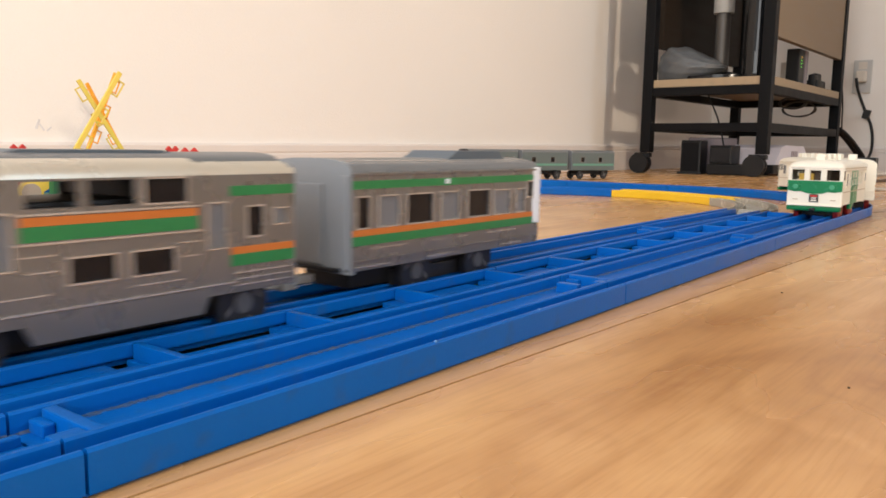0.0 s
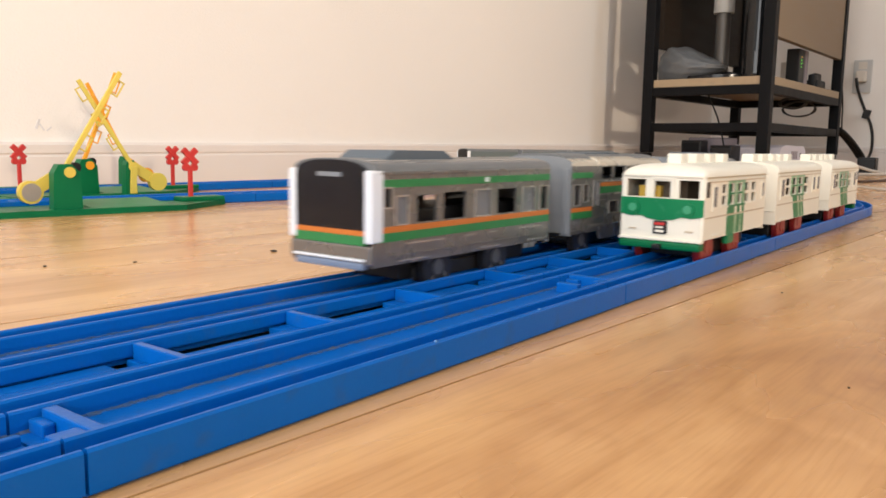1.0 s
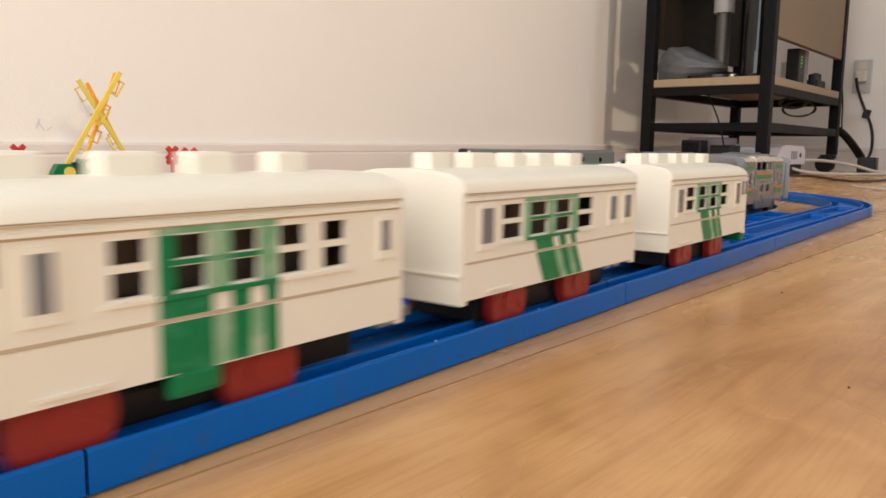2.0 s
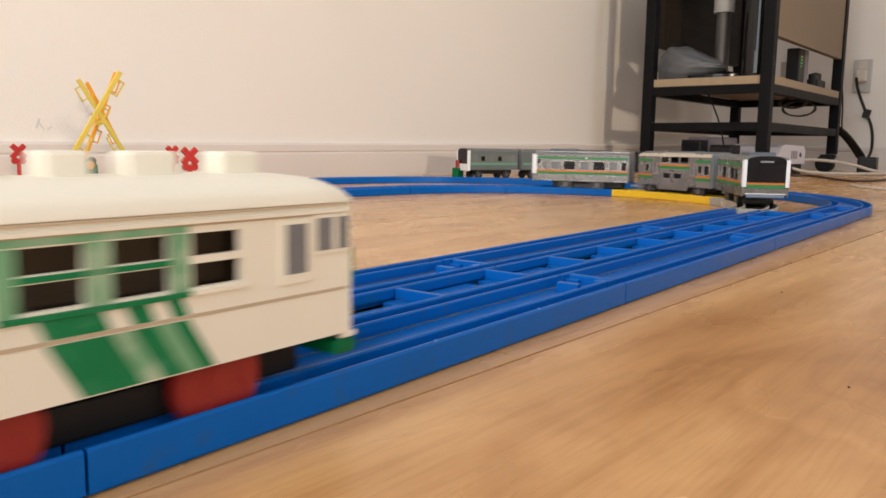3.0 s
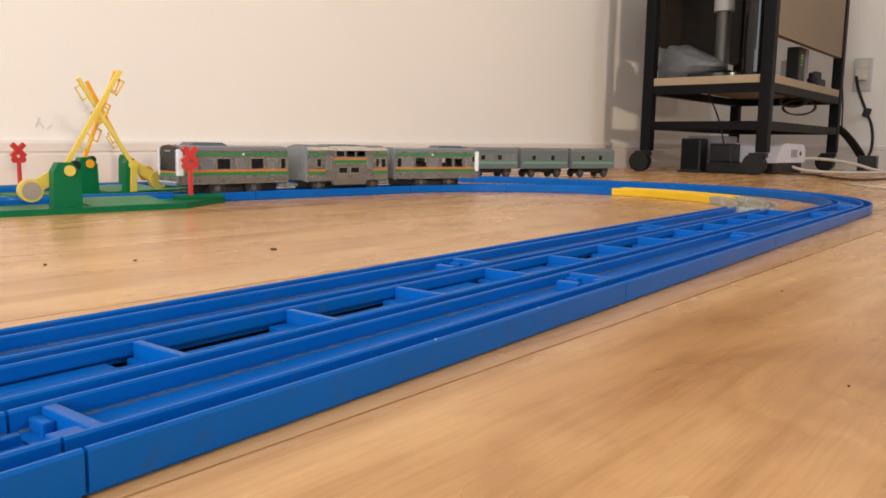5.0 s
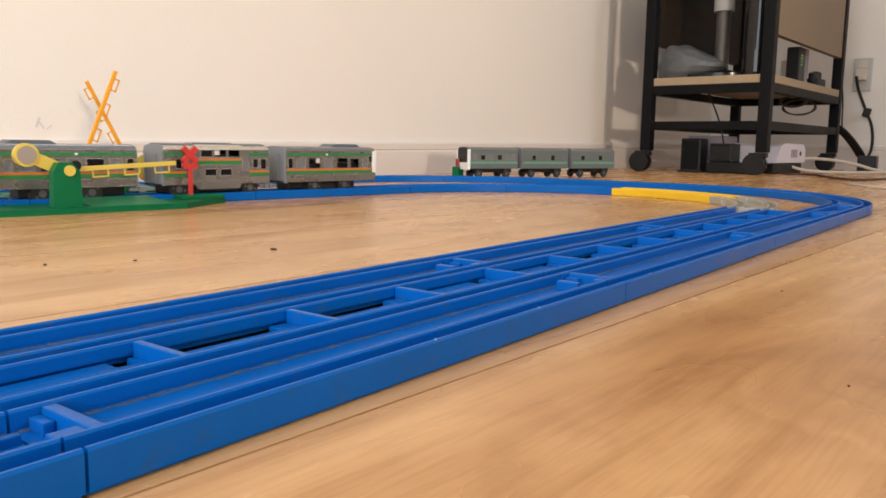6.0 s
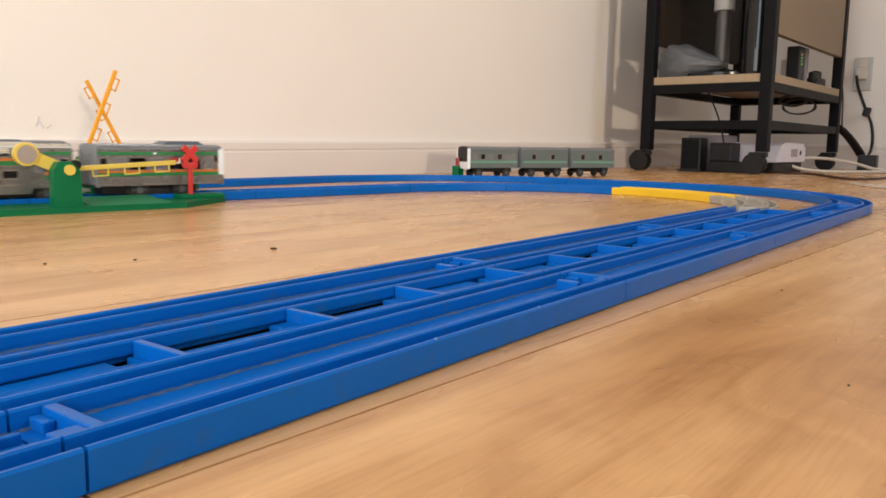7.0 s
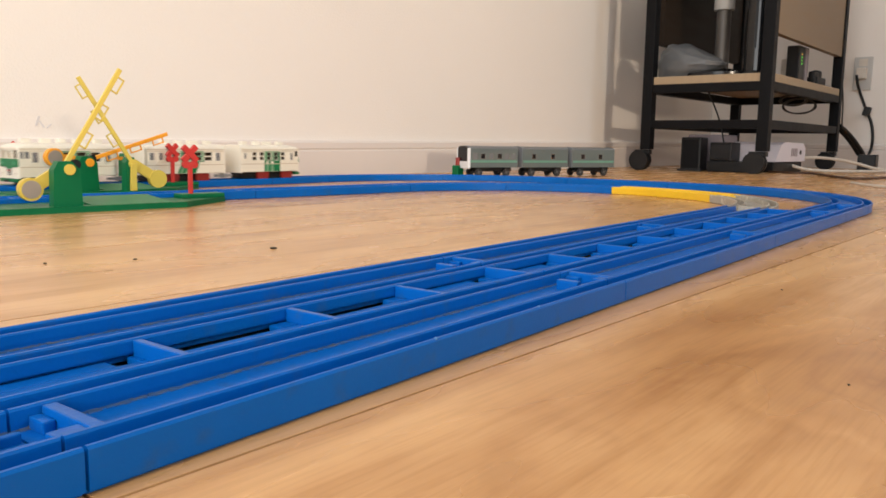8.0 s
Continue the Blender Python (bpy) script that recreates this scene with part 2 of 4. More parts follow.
def part(name, bm, material, parent, label="", smooth=None):
    ob = new(name, mesh_of(name, bm, material, smooth))
    ob.parent = parent
    if label:
        tagged(ob, label)
    return ob


def thing(name, label, category, group="", kind="", at=None):
    ob = tagged(new(name), label, category, group, kind)
    ob.empty_display_size = 0.01
    if at is not None:
        ob.matrix_basis = at
    return ob


def solo(name, bm, material, label, category, group="", kind="", at=None, smooth=None):
    ob = tagged(new(name, mesh_of(name, bm, material, smooth)), label, category, group, kind)
    if at is not None:
        ob.matrix_basis = at
    return ob


def boxes(*dims, bevel=0.0):
    bm = bmesh.new()
    for d in dims:
        box(bm, *d, bevel=bevel)
    return bm


def discs(*dims):
    bm = bmesh.new()
    for d in dims:
        disc(bm, *d)
    return bm


def prisms(*dims):
    bm = bmesh.new()
    for d in dims:
        prism(bm, *d)
    return bm


def tube(name, points, radius, material, label, category, parent=None):
    """A cable through the points (mm), as a mesh."""
    cu = bpy.data.curves.new("cable", "CURVE")
    cu.dimensions, cu.bevel_depth, cu.bevel_resolution, cu.resolution_u = "3D", radius * MM, 3, 10
    sp = cu.splines.new("NURBS")
    sp.points.add(len(points) - 1)
    for p, c in zip(sp.points, points):
        p.co = (*[v * MM for v in c], 1)
    sp.use_endpoint_u, sp.order_u = True, 3
    tmp = bpy.data.objects.new("tmp", cu)
    me = bpy.data.meshes.new_from_object(tmp)
    bpy.data.objects.remove(tmp)
    me.materials.clear()
    me.materials.append(material)
    for f in me.polygons:
        f.use_smooth = True
    ob = new(name, me)
    if parent is not None:
        ob.parent = parent
        return ob
    return tagged(ob, label, category)


# ---- the room: its walls stand 2.5 degrees askew to the toy rails ----
ROOM = pose(0, 0, 0, 0, 0, -2.5)
X0, X1, Y0, Y1, ZC = -1060, 2660, -2200, 917, 2400


def build_room():
    sub = solo("floor", boxes((X0 - 100, X1 + 100, Y0 - 100, Y1 + 100, -60, -12)), SUBFLOOR, "pale beech laminate floor of long boards", "floor", kind="structure", at=ROOM)
    solo("ceiling", boxes((X0 - 100, X1 + 100, Y0 - 100, Y1 + 100, ZC, ZC + 100)), CEILING, "plain white papered ceiling", "ceiling", kind="structure", at=ROOM)
    solo("wall_north", boxes((X0 - 100, X1 + 100, Y1, Y1 + 100, -12, ZC)), WALLPAPER, "white wall with fine textured wallpaper", "wall", kind="structure", at=ROOM)
    solo("wall_east", boxes((X1, X1 + 100, Y0, Y1, -12, ZC)), WALLPAPER, "white wall with fine textured wallpaper", "wall", kind="structure", at=ROOM)
    bm = bmesh.new()
    # both openings are out of view; the low sill height dims light on the rails
    panel(bm, X0 - 100, X1 + 100, -12, ZC, Y0 - 100, Y0, [(-1000, 40, 325, 700), (590, 1510, 980, 2120)])
    solo("wall_south", bm, WALLPAPER, "unseen white papered wall with two openings added for the lamps", "wall", kind="structure", at=ROOM)
    bm = bmesh.new()
    panel(bm, Y0, Y1, -12, ZC, 0, 100, [(-940, 660, 90, 2130)])
    solo("wall_west", bm, WALLPAPER, "white papered wall with a window", "wall", kind="structure", at=ROOM @ pose(X0 * MM, 0, 0, 0, 0, 90))
    prof = [(0, -30), (9, -30), (9, 57), (7.5, 59), (7.5, 60.5), (9, 62), (9, 72), (6, 76), (0, 76)]
    bm = bmesh.new()
    prism(bm, [(Y1 - d, z) for d, z in prof], "x", X0, X1 - 9)
    solo("baseboard", bm, BASEBOARD, "white moulded baseboard along the wall", "baseboard", kind="structure", at=ROOM @ pose(0, 0, -0.022, 0, -0.5, 0))
    bm = bmesh.new()
    prism(bm, [(X1 - d, z) for d, z in prof], "y", Y0, Y1 - 9)
    solo("baseboard", bm, BASEBOARD, "white moulded baseboard along the wall", "baseboard", kind="structure", at=ROOM)
    return sub


FLOOR = build_room()

# ---- rails ----


def lay(x, y, heading, legs, step=7.0):
    """Points (x, y, heading) along straights (length,) and left-hand bends (radius, degrees), one list per leg."""
    out, h = [], heading
    for leg in legs:
        pts = [(x, y, h)]
        if len(leg) == 1:
            n = max(1, round(leg[0] / step))
            for _ in range(n):
                x, y = x + math.cos(h) * leg[0] / n, y + math.sin(h) * leg[0] / n
                pts.append((x, y, h))
        else:
            a = radians(leg[1])
            n = max(1, round(abs(leg[0] * a) / step))
            for _ in range(n):
                d = a / n
                c = 2 * leg[0] * math.sin(d / 2)
                x, y, h = x + math.cos(h + d / 2) * c, y + math.sin(h + d / 2) * c, h + d
                pts.append((x, y, h))
        out.append(pts)
    return out


INNER = lay(-216, 79, 0, [(216,)] * 4 + [(215, 47), (215, 45), (215, 40), (215, 40)] + [(216,)] * 4 + [(277.5, 47)] * 4)
OUTER = lay(-216, 19, 0, [(216,)] * 4 + [(108,)] + [(275, 45)] * 2 + [(160,)] + [(275, 45)] * 2 + [(108,)] + [(216,)] * 4 + [(275, 45)] * 2 + [(160,)] + [(275, 45)] * 2)


def line_of(legs):
    pts = [legs[0][0]] + [p for leg in legs for p in leg[1:]]
    xy = np.array(pts)
    return np.concatenate([[0], np.cumsum(np.hypot(np.diff(xy[:, 0]), np.diff(xy[:, 1])))]) - 216, xy


RAIL = [(-17.6, 0), (-17.6, 0.7), (-19, 0.9), (-19, 8.2), (-18.5, 8.8), (-17.8, 8.8), (-17.3, 8.3), (-17.2, 3.6), (-11.3, 3.6), (-11.2, 8.2), (-10.8, 8.7), (-10.0, 8.7), (-9.6, 8.2), (-9.5, 4.2),
        (9.5, 4.2), (9.6, 8.2), (10.0, 8.7), (10.8, 8.7), (11.2, 8.2), (11.3, 3.6), (17.2, 3.6), (17.3, 8.3), (17.8, 8.8), (18.5, 8.8), (19, 8.2), (19, 0.9), (17.6, 0.7), (17.6, 0)]

HOLLOW_RAIL = [(-8, 0), (-8, 3.0), (-11.5, 3.0), (-17.4, 3.0), (-17.4, 4.9), (-19, 4.9)] + RAIL[3:]


def sweep(bm, pts, trim=0.35, profile=RAIL):
    pts = list(pts)
    for k, s in ((0, 1), (-1, -1)):
        x, y, h = pts[k]
        pts[k] = (x + s * trim * math.cos(h), y + s * trim * math.sin(h), h)
    rings = [[bm.verts.new(Vector((x - o * math.sin(h), y + o * math.cos(h), z)) * MM) for o, z in profile] for x, y, h in pts]
    n = len(profile)
    for a, b in zip(rings, rings[1:]):
        for i in range(n):
            bm.faces.new((a[i], b[i], b[(i + 1) % n], a[(i + 1) % n]))
    bm.faces.new(rings[0])
    bm.faces.new(list(reversed(rings[-1])))
    bmesh.ops.recalc_face_normals(bm, faces=bm.faces[:])


def joint(parent, pts, material):
    """The tongue-and-socket joint at a rail's start, seen in the middle of the bed."""
    x, y, h = pts[0]
    m = pose(x * MM, y * MM, 0, 0, 0, math.degrees(h))
    tab = part("joint_tongue", boxes((-12.5, -9.2, -4.6, 4.6, 4.0, 8.0), (-9.1, -0.6, -4.6, -2.9, 4.0, 6.2), (-9.1, -0.6, 2.9, 4.6, 4.0, 6.2), bevel=0.4), material, parent)
    sock = part("joint_socket", boxes((-0.2, 6.1, -9.4, -4.9, 4.0, 8.0), (3.6, 6.1, 3.4, 9.4, 4.0, 6.8), (6.2, 9.2, -9.4, 9.4, 4.0, 8.3), bevel=0.45), material, parent)
    tab.matrix_basis = sock.matrix_basis = m


def single_rail(name, pts, material, label):
    ob = thing(name, label, "toy rail", "toy railway rails")
    bm = bmesh.new()
    sweep(bm, pts)
    part("rail_bed", bm, material, ob)
    joint(ob, pts, material)
    return ob


def double_rail(a, b):
    ob = thing("double_straight_rail", "blue plastic double straight toy rail on the floor", "toy rail", "toy railway rails")
    x0 = a[0][0]
    for pts, profile in ((a, RAIL), (b, HOLLOW_RAIL)):
        bm = bmesh.new()
        sweep(bm, pts, profile=profile)
        part("rail_bed", bm, BLUE, ob)
        joint(ob, pts, BLUE)
    for x in (46, 98, 150, 208):
        part("crossbar", boxes((x0 + x - 1.2, x0 + x + 1.2, 38.1, 59.9, 0, 8.5), bevel=0.35), BLUE, ob)
    for a, b in ((1, 37), (43, 44.6), (47.4, 56), (90, 96.6), (99.4, 108), (142, 148.6), (151.4, 194), (202, 206.6), (209.4, 215)):
        part("web", boxes((x0 + a, x0 + b, 54.1, 59.9, 2.6, 4.4), bevel=0.3), BLUE, ob)
    ends = [1, 44.6, 47.4, 96.6, 99.4, 148.6, 151.4, 206.6, 209.4, 215]
    for a, b in zip(ends[::2], ends[1::2]):
        part("web", boxes((x0 + a, x0 + b, 38.1, 54, 2.6, 4.4), bevel=0.3), BLUE, ob)


def build_rails():
    for a, b in zip(OUTER[:4], INNER[:4]):
        double_rail(a, b)
    for i, leg in enumerate(INNER[4:]):
        curved = leg[0][2] != leg[-1][2]
        if i == 0:
            single_rail("curved_rail", leg, GREY_PLASTIC, "worn pale grey curved toy rail at the foot of the bend")
        elif i == 1:
            single_rail("curved_rail", leg, YELLOW, "bright yellow curved toy rail among blue ones")
        else:
            single_rail("curved_rail" if curved else "straight_rail", leg, BLUE, "blue plastic curved toy rail on the floor" if curved else "blue plastic straight toy rail on the floor")
    for leg in OUTER[4:]:
        curved = leg[0][2] != leg[-1][2]
        single_rail("curved_rail" if curved else "straight_rail", leg, BLUE, "blue plastic curved toy rail on the floor" if curved else "blue plastic straight toy rail on the floor")


build_rails()

# ---- trains ----
AXLES = []  # every axle with its wheel radius, by car


def arch(w, z0, z1, n=12, power=0.75):
    """Outline (y, z) of a rounded roof, w wide, from z0 up to z1."""
    pts = []
    for i in range(n + 1):
        a = math.pi * i / n
        c, s = math.cos(a), math.sin(a)
        pts.append((w / 2 * math.copysign(abs(c) ** power, c), z0 + (z1 - z0) * s ** power))
    return pts


def axle(parent, x, r, material, hub):
    ob = part("wheelset", discs(((0, 0, 0), 1.6, 26)), HUB, parent)
    ob.location = (x * MM, 0, (3.7 + r) * MM)
    for s in (-1, 1):
        bm = bmesh.new()
        disc(bm, (0, s * 14.8, 0), r, 3.6)
        es = [e for e in bm.edges if len(e.link_faces) == 2 and e.calc_face_angle(0) > 1]
        bmesh.ops.bevel(bm, geom=es, offset=0.5 * MM, segments=2, affect="EDGES")
        part("wheel", bm, material, ob, smooth=40)
        bm = discs(((0, s * 16.7, 0), r * 0.34, 0.6))
        for k in range(4):
            a = math.pi * k / 2 + 0.4
            disc(bm, (r * 0.62 * math.cos(a), s * 16.65, r * 0.62 * math.sin(a)), r * 0.12, 0.4, "y", 10)
        part("hub", bm, hub, ob)
    AXLES.append((parent, ob, x, r))
    return ob


def shell(ob, L, w, z0, z1, holes, material):
    """Two side walls with window openings and a dark underframe, under one car."""
    for s in (-1, 1):
        bm = bmesh.new()
        panel(bm, -L / 2, L / 2, z0, z1, s * w / 2, s * (w / 2 - 1.2), holes)
        part("side_wall", bm, material, ob)
    part("underframe", boxes((-L / 2 + 24, L / 2 - 8, -11.5, 11.5, 9.5, z0 + 1.5), bevel=0.6), BLACK, ob)


def rim(h, y, s):
    """A thin raised frame round a window opening."""
    y0, y1 = sorted((y - s * 0.3, y + s * 0.32))
    x0, x1, z0, z1 = h[:4]
    return boxes((x0 - 0.5, x0, y0, y1, z0 - 0.5, z1 + 0.5), (x1, x1 + 0.5, y0, y1, z0 - 0.5, z1 + 0.5), (x0, x1, y0, y1, z1, z1 + 0.5), (x0, x1, y0, y1, z0 - 0.5, z0))


def gangway(ob, x, s, w):
    """Corner posts, a door and a step on the closed end of a silver car."""
    x0, x1 = sorted((x, x + s * 1.1))
    for y in (-w / 2 + 1, w / 2 - 4):
        part("end_post", boxes((x0, x1, y, y + 3, 18, 50), bevel=0.4), END_GREY, ob)
    part("end_door", boxes((x0, x1, -7.5, 7.5, 19, 47), bevel=0.5), END_GREY, ob)
    part("end_step", boxes((*sorted((x, x + s * 2.2)), -w / 2 + 5, w / 2 - 5, 17, 18.4), bevel=0.4), BLACK, ob)


def panes(ob, w, holes, material_for):
    for h in holes:
        for s in (-1, 1):
            y = s * (w / 2 - 0.9)
            part("window_frame", rim(h, s * w / 2, s), FRAME_BRIGHT, ob)
            part("window", boxes((h[0] + 0.02, h[1] - 0.02, y - 0.25, y + 0.25, h[2] + 0.02, h[3] - 0.02)), material_for(h), ob)


def band(ob, name, x0, x1, z0, z1, w, material, proud=0.25):
    for s in (-1, 1):
        y0, y1 = sorted((s * (w / 2 - 0.3), s * (w / 2 + proud)))
        part(name, boxes((x0, x1, y0, y1, z0, z1)), material, ob)


def coupler(ob, x, s):
    part("coupler", boxes((min(x, x + s * 15), max(x, x + s * 15), -2, 2, 12, 15), (min(x + s * 11, x + s * 16), max(x + s * 11, x + s * 16), -4, 4, 11, 16), bevel=0.6), COUPLER, ob)


def silver_cab_car(label, powered=True):
    """Cab face at -x. 125 mm long."""
    L, w = 122, 41
    ob = thing("silver_train_car", label, "toy train car", "silver train cars")
    o = -L / 2
    holes = [(o + a, o + b, 32.2, z) for a, b, z in ((12, 18.5, 42), (24, 36, 42), (40, 55, 42.6), (61.5, 72.5, 42.6), (78, 93, 42.6), (98, 108.5, 42.6), (113.5, 119.5, 42.6))]
    holes.append((o + 5.2, o + 9.4, 38.5, 45.2))
    shell(ob, L, w, 17.5, 51, holes, SILVER)
    dark = {40.0, 78.0, 113.5, 5.2}
    glazed = holes if powered else [h for h in holes if round(h[0] - o, 1) not in {40.0, 78.0, 24.0}]
    panes(ob, w, glazed, lambda h: GLASS_DARK if round(h[0] - o, 1) in dark else GLASS_GREY)
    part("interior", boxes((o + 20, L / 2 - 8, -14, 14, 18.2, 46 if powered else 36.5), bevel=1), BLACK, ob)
    part("roof", prisms((arch(w, 51, 55.5), "x", o + 1, L / 2)), ROOF_GREY, ob, smooth=40)
    part("gutter", boxes((o + 2, L / 2, -w / 2 - 0.4, -w / 2 + 1, 49.8, 50.9), (o + 2, L / 2, w / 2 - 1, w / 2 + 0.4, 49.8, 50.9), bevel=0.3), SILVER, ob)
    for s in (-1, 1):
        for y, z in ((18.6, 52.4), (17.0, 53.3), (14.6, 54.1)):
            y0, y1 = sorted((s * (y - 0.4), s * (y + 0.4)))
            part("roof_rib", boxes((o + 4, L / 2 - 1, y0, y1, z, z + 0.8), bevel=0.2), FRAME_BRIGHT, ob)
    band(ob, "pale_badge", o + 68, o + 70.5, 46.0, 47.8, w, PILLAR_WHITE, 0.4)
    for a, b in ((18, 40), (55, 62), (72, 78), (93, 113)):
        band(ob, "panel_line", o + a, o + b, 24.6, 24.95, w, FRAME_BRIGHT, 0.2)
    gangway(ob, L / 2 + 0.4, 1, w)
    bm = bmesh.new()
    prism(bm, [(-46, 54.4), (-40, 58.4), (-10, 58.4), (-2, 54.4)], "y", -12, 12)
    part("air_conditioner", bm, UNIT_GREY, ob)
    part("end_wall", prisms(([(-w / 2 + 0.1, 16.5), (w / 2 - 0.1, 16.5)] + arch(w - 0.2, 51, 55.6), "x", L / 2 - 1.5, L / 2 + 0.4)), END_GREY, ob)
    band(ob, "green_stripe", o + 1, L / 2 - 0.3, 45.4, 48.2, w, STRIPE_GREEN)
    band(ob, "orange_stripe", o + 1, L / 2 - 0.3, 29.4, 31.6, w, STRIPE_ORANGE)
    band(ob, "green_stripe", o + 1, L / 2 - 0.3, 26.2, 29.35, w, STRIPE_GREEN)
    band(ob, "sill_rib", o + 8, L / 2 - 1, 20.6, 21.1, w, SILVER, 0.5)
    for a in (14, 64, 104):
        band(ob, "door_step", o + a, o + a + 16, 18.6, 19.0, w, FRAME_BRIGHT, 0.6)
    face = part("cab_face", prisms(([(-17.5, 26.5), (17.5, 26.5)] + arch(35, 49, 55), "x", o - 1.0, o + 2)), FACE_BLACK, ob, "glossy black cab front")
    part("destination_display", boxes((o - 1.3, o - 0.9, -6, 6, 49.0, 50.6)), END_GREY, face)
    for s in (-1, 1):
        y0, y1 = sorted((s * 17.2, s * 20.9))
        part("cab_pillar", boxes((o - 1.5, o + 5.0, y0, y1, 26, 51.5), bevel=0.9), PILLAR_WHITE, ob, "white corner pillar")
    part("orange_stripe", boxes((o - 1.25, o, -17.1, 17.1, 28.6, 30.4)), STRIPE_ORANGE, ob)
    part("green_stripe", boxes((o - 1.25, o, -17.1, 17.1, 25.2, 28.5)), STRIPE_GREEN, ob)
    nose = part("nose", boxes((o - 1.2, o + 3, -20.4, 20.4, 18.3, 25.1), bevel=0.7), SILVER, ob)
    part("bumper", boxes((o - 2.0, o + 1, -17, 17, 16.4, 19.2), bevel=0.8), BUMPER, nose)
    part("bumper_edge", boxes((o - 2.3, o - 1.4, -18, 18, 19.6, 20.5), bevel=0.3), PILLAR_WHITE, nose)
    for x in (42, 83):
        axle(ob, o + x, 9.5, DARK_WHEEL, HUB)
    part("bogie_frame", boxes((o + 32, o + 93, -12.4, 12.4, 8, 14), bevel=0.8), DARK_WHEEL, ob)
    coupler(ob, L / 2, 1)
    return ob


def silver_double_deck_car(label):
    L, w = 114, 41
    ob = thing("silver_train_car", label, "toy train car", "silver train cars")
    o = -L / 2
    end_wins = [(o + 3, o + 9.5, 32, 42), (o + 13, o + 18.5, 33.5, 42), (o + 24, o + 30, 31, 43.5), (o + 82.5, o + 88.5, 31, 43.5), (o + 96, o + 101.5, 33.5, 42), (o + 106, o + 111, 36.5, 41)]
    up = [(o + a, o + a + 12.5, 44.6, 50.8) for a in (33.5, 48.5, 63.5)]
    low = [(o + a, o + a + 12, 26.3, 32.3) for a in (43, 59.5)]
    holes = end_wins + up + low
    shell(ob, L, w, 17.5, 51.4, holes, SILVER)
    panes(ob, w, end_wins + low + up[2:], lambda h: GLASS_GREY if h[3] == 43.5 or h[3] == 41 else GLASS_DARK)
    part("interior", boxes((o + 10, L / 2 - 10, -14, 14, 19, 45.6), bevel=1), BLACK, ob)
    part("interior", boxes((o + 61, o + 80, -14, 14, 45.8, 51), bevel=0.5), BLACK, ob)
    # roof pieces coloured with their highlight, below a grey top
    for a, b in ((0, 30), (80, L)):
        part("roof", prisms((arch(w, 51.4, 56), "x", o + a, o + b)), ROOF_LIT, ob, smooth=40)
    part("raised_roof", prisms((arch(w + 0.4, 51.4, 57), "x", o + 30, o + 80)), ROOF_LIT, ob, smooth=40)
    part("roof_top", prisms((arch(31, 54.6, 57.5), "x", o + 2, o + L - 2)), ROOF_GREY, ob, smooth=40)
    part("air_conditioner", prisms(([(-26, 55.5), (-20, 58), (20, 58), (26, 55.5)], "y", -9, 9)), UNIT_GREY, ob)
    for s in (-1, 1):
        part("end_wall", prisms(([(-w / 2 + 0.1, 17), (w / 2 - 0.1, 17)] + arch(w - 0.2, 51.4, 56.2), "x", *sorted((s * (L / 2 - 1.4), s * (L / 2 + 0.4))))), END_GREY, ob)
        coupler(ob, s * L / 2, s)
        y0, y1 = sorted((s * (w / 2 - 1.4), s * (w / 2 + 0.35)))
        gangway(ob, s * (L / 2 + 0.4), s, w)
        part("low_skirt", prisms(([(o + 31, 19), (o + 34, 13), (o + 80, 13), (o + 83, 19), (o + 83, 20), (o + 31, 20)], "y", y0, y1)), SILVER, ob)
    for a, b in ((0.5, 22.5), (90, L - 0.5)):
        band(ob, "green_stripe", o + a, o + b, 45.4, 48.2, w, STRIPE_GREEN)
        band(ob, "orange_stripe", o + a, o + b, 28.6, 30.7, w, STRIPE_ORANGE)
        band(ob, "green_stripe", o + a, o + b, 25.2, 28.55, w, STRIPE_GREEN)
        for z in (19.4, 21.2, 23):
            band(ob, "louvre", o + a + 1, o + b - 1, z, z + 0.35, w, FRAME_BRIGHT, 0.4)
    band(ob, "orange_stripe", o + 32, o + 79, 40.6, 42.7, w, STRIPE_ORANGE)
    band(ob, "green_stripe", o + 32, o + 79, 37, 40.55, w, STRIPE_GREEN)
    band(ob, "sill_rib", o + 24, o + 92, 20.4, 20.8, w, FRAME_BRIGHT, 0.55)
    band(ob, "belt_rib", o + 31, o + 80, 43.0, 43.5, w, FRAME_BRIGHT, 0.5)
    band(ob, "belt_rib", o + 31, o + 80, 36.2, 36.7, w, FRAME_BRIGHT, 0.5)
    for a, b, z in ((31, 40, 33.4), (33, 41, 29.6), (73, 81, 33.4), (74, 80, 29.6), (25, 38, 24.2), (60, 74, 23.4)):
        band(ob, "panel_line", o + a, o + b, z, z + 0.35, w, FRAME_BRIGHT, 0.2)
    for x in (20, 97):
        axle(ob, o + x, 9.5, DARK_WHEEL, HUB)
    return ob


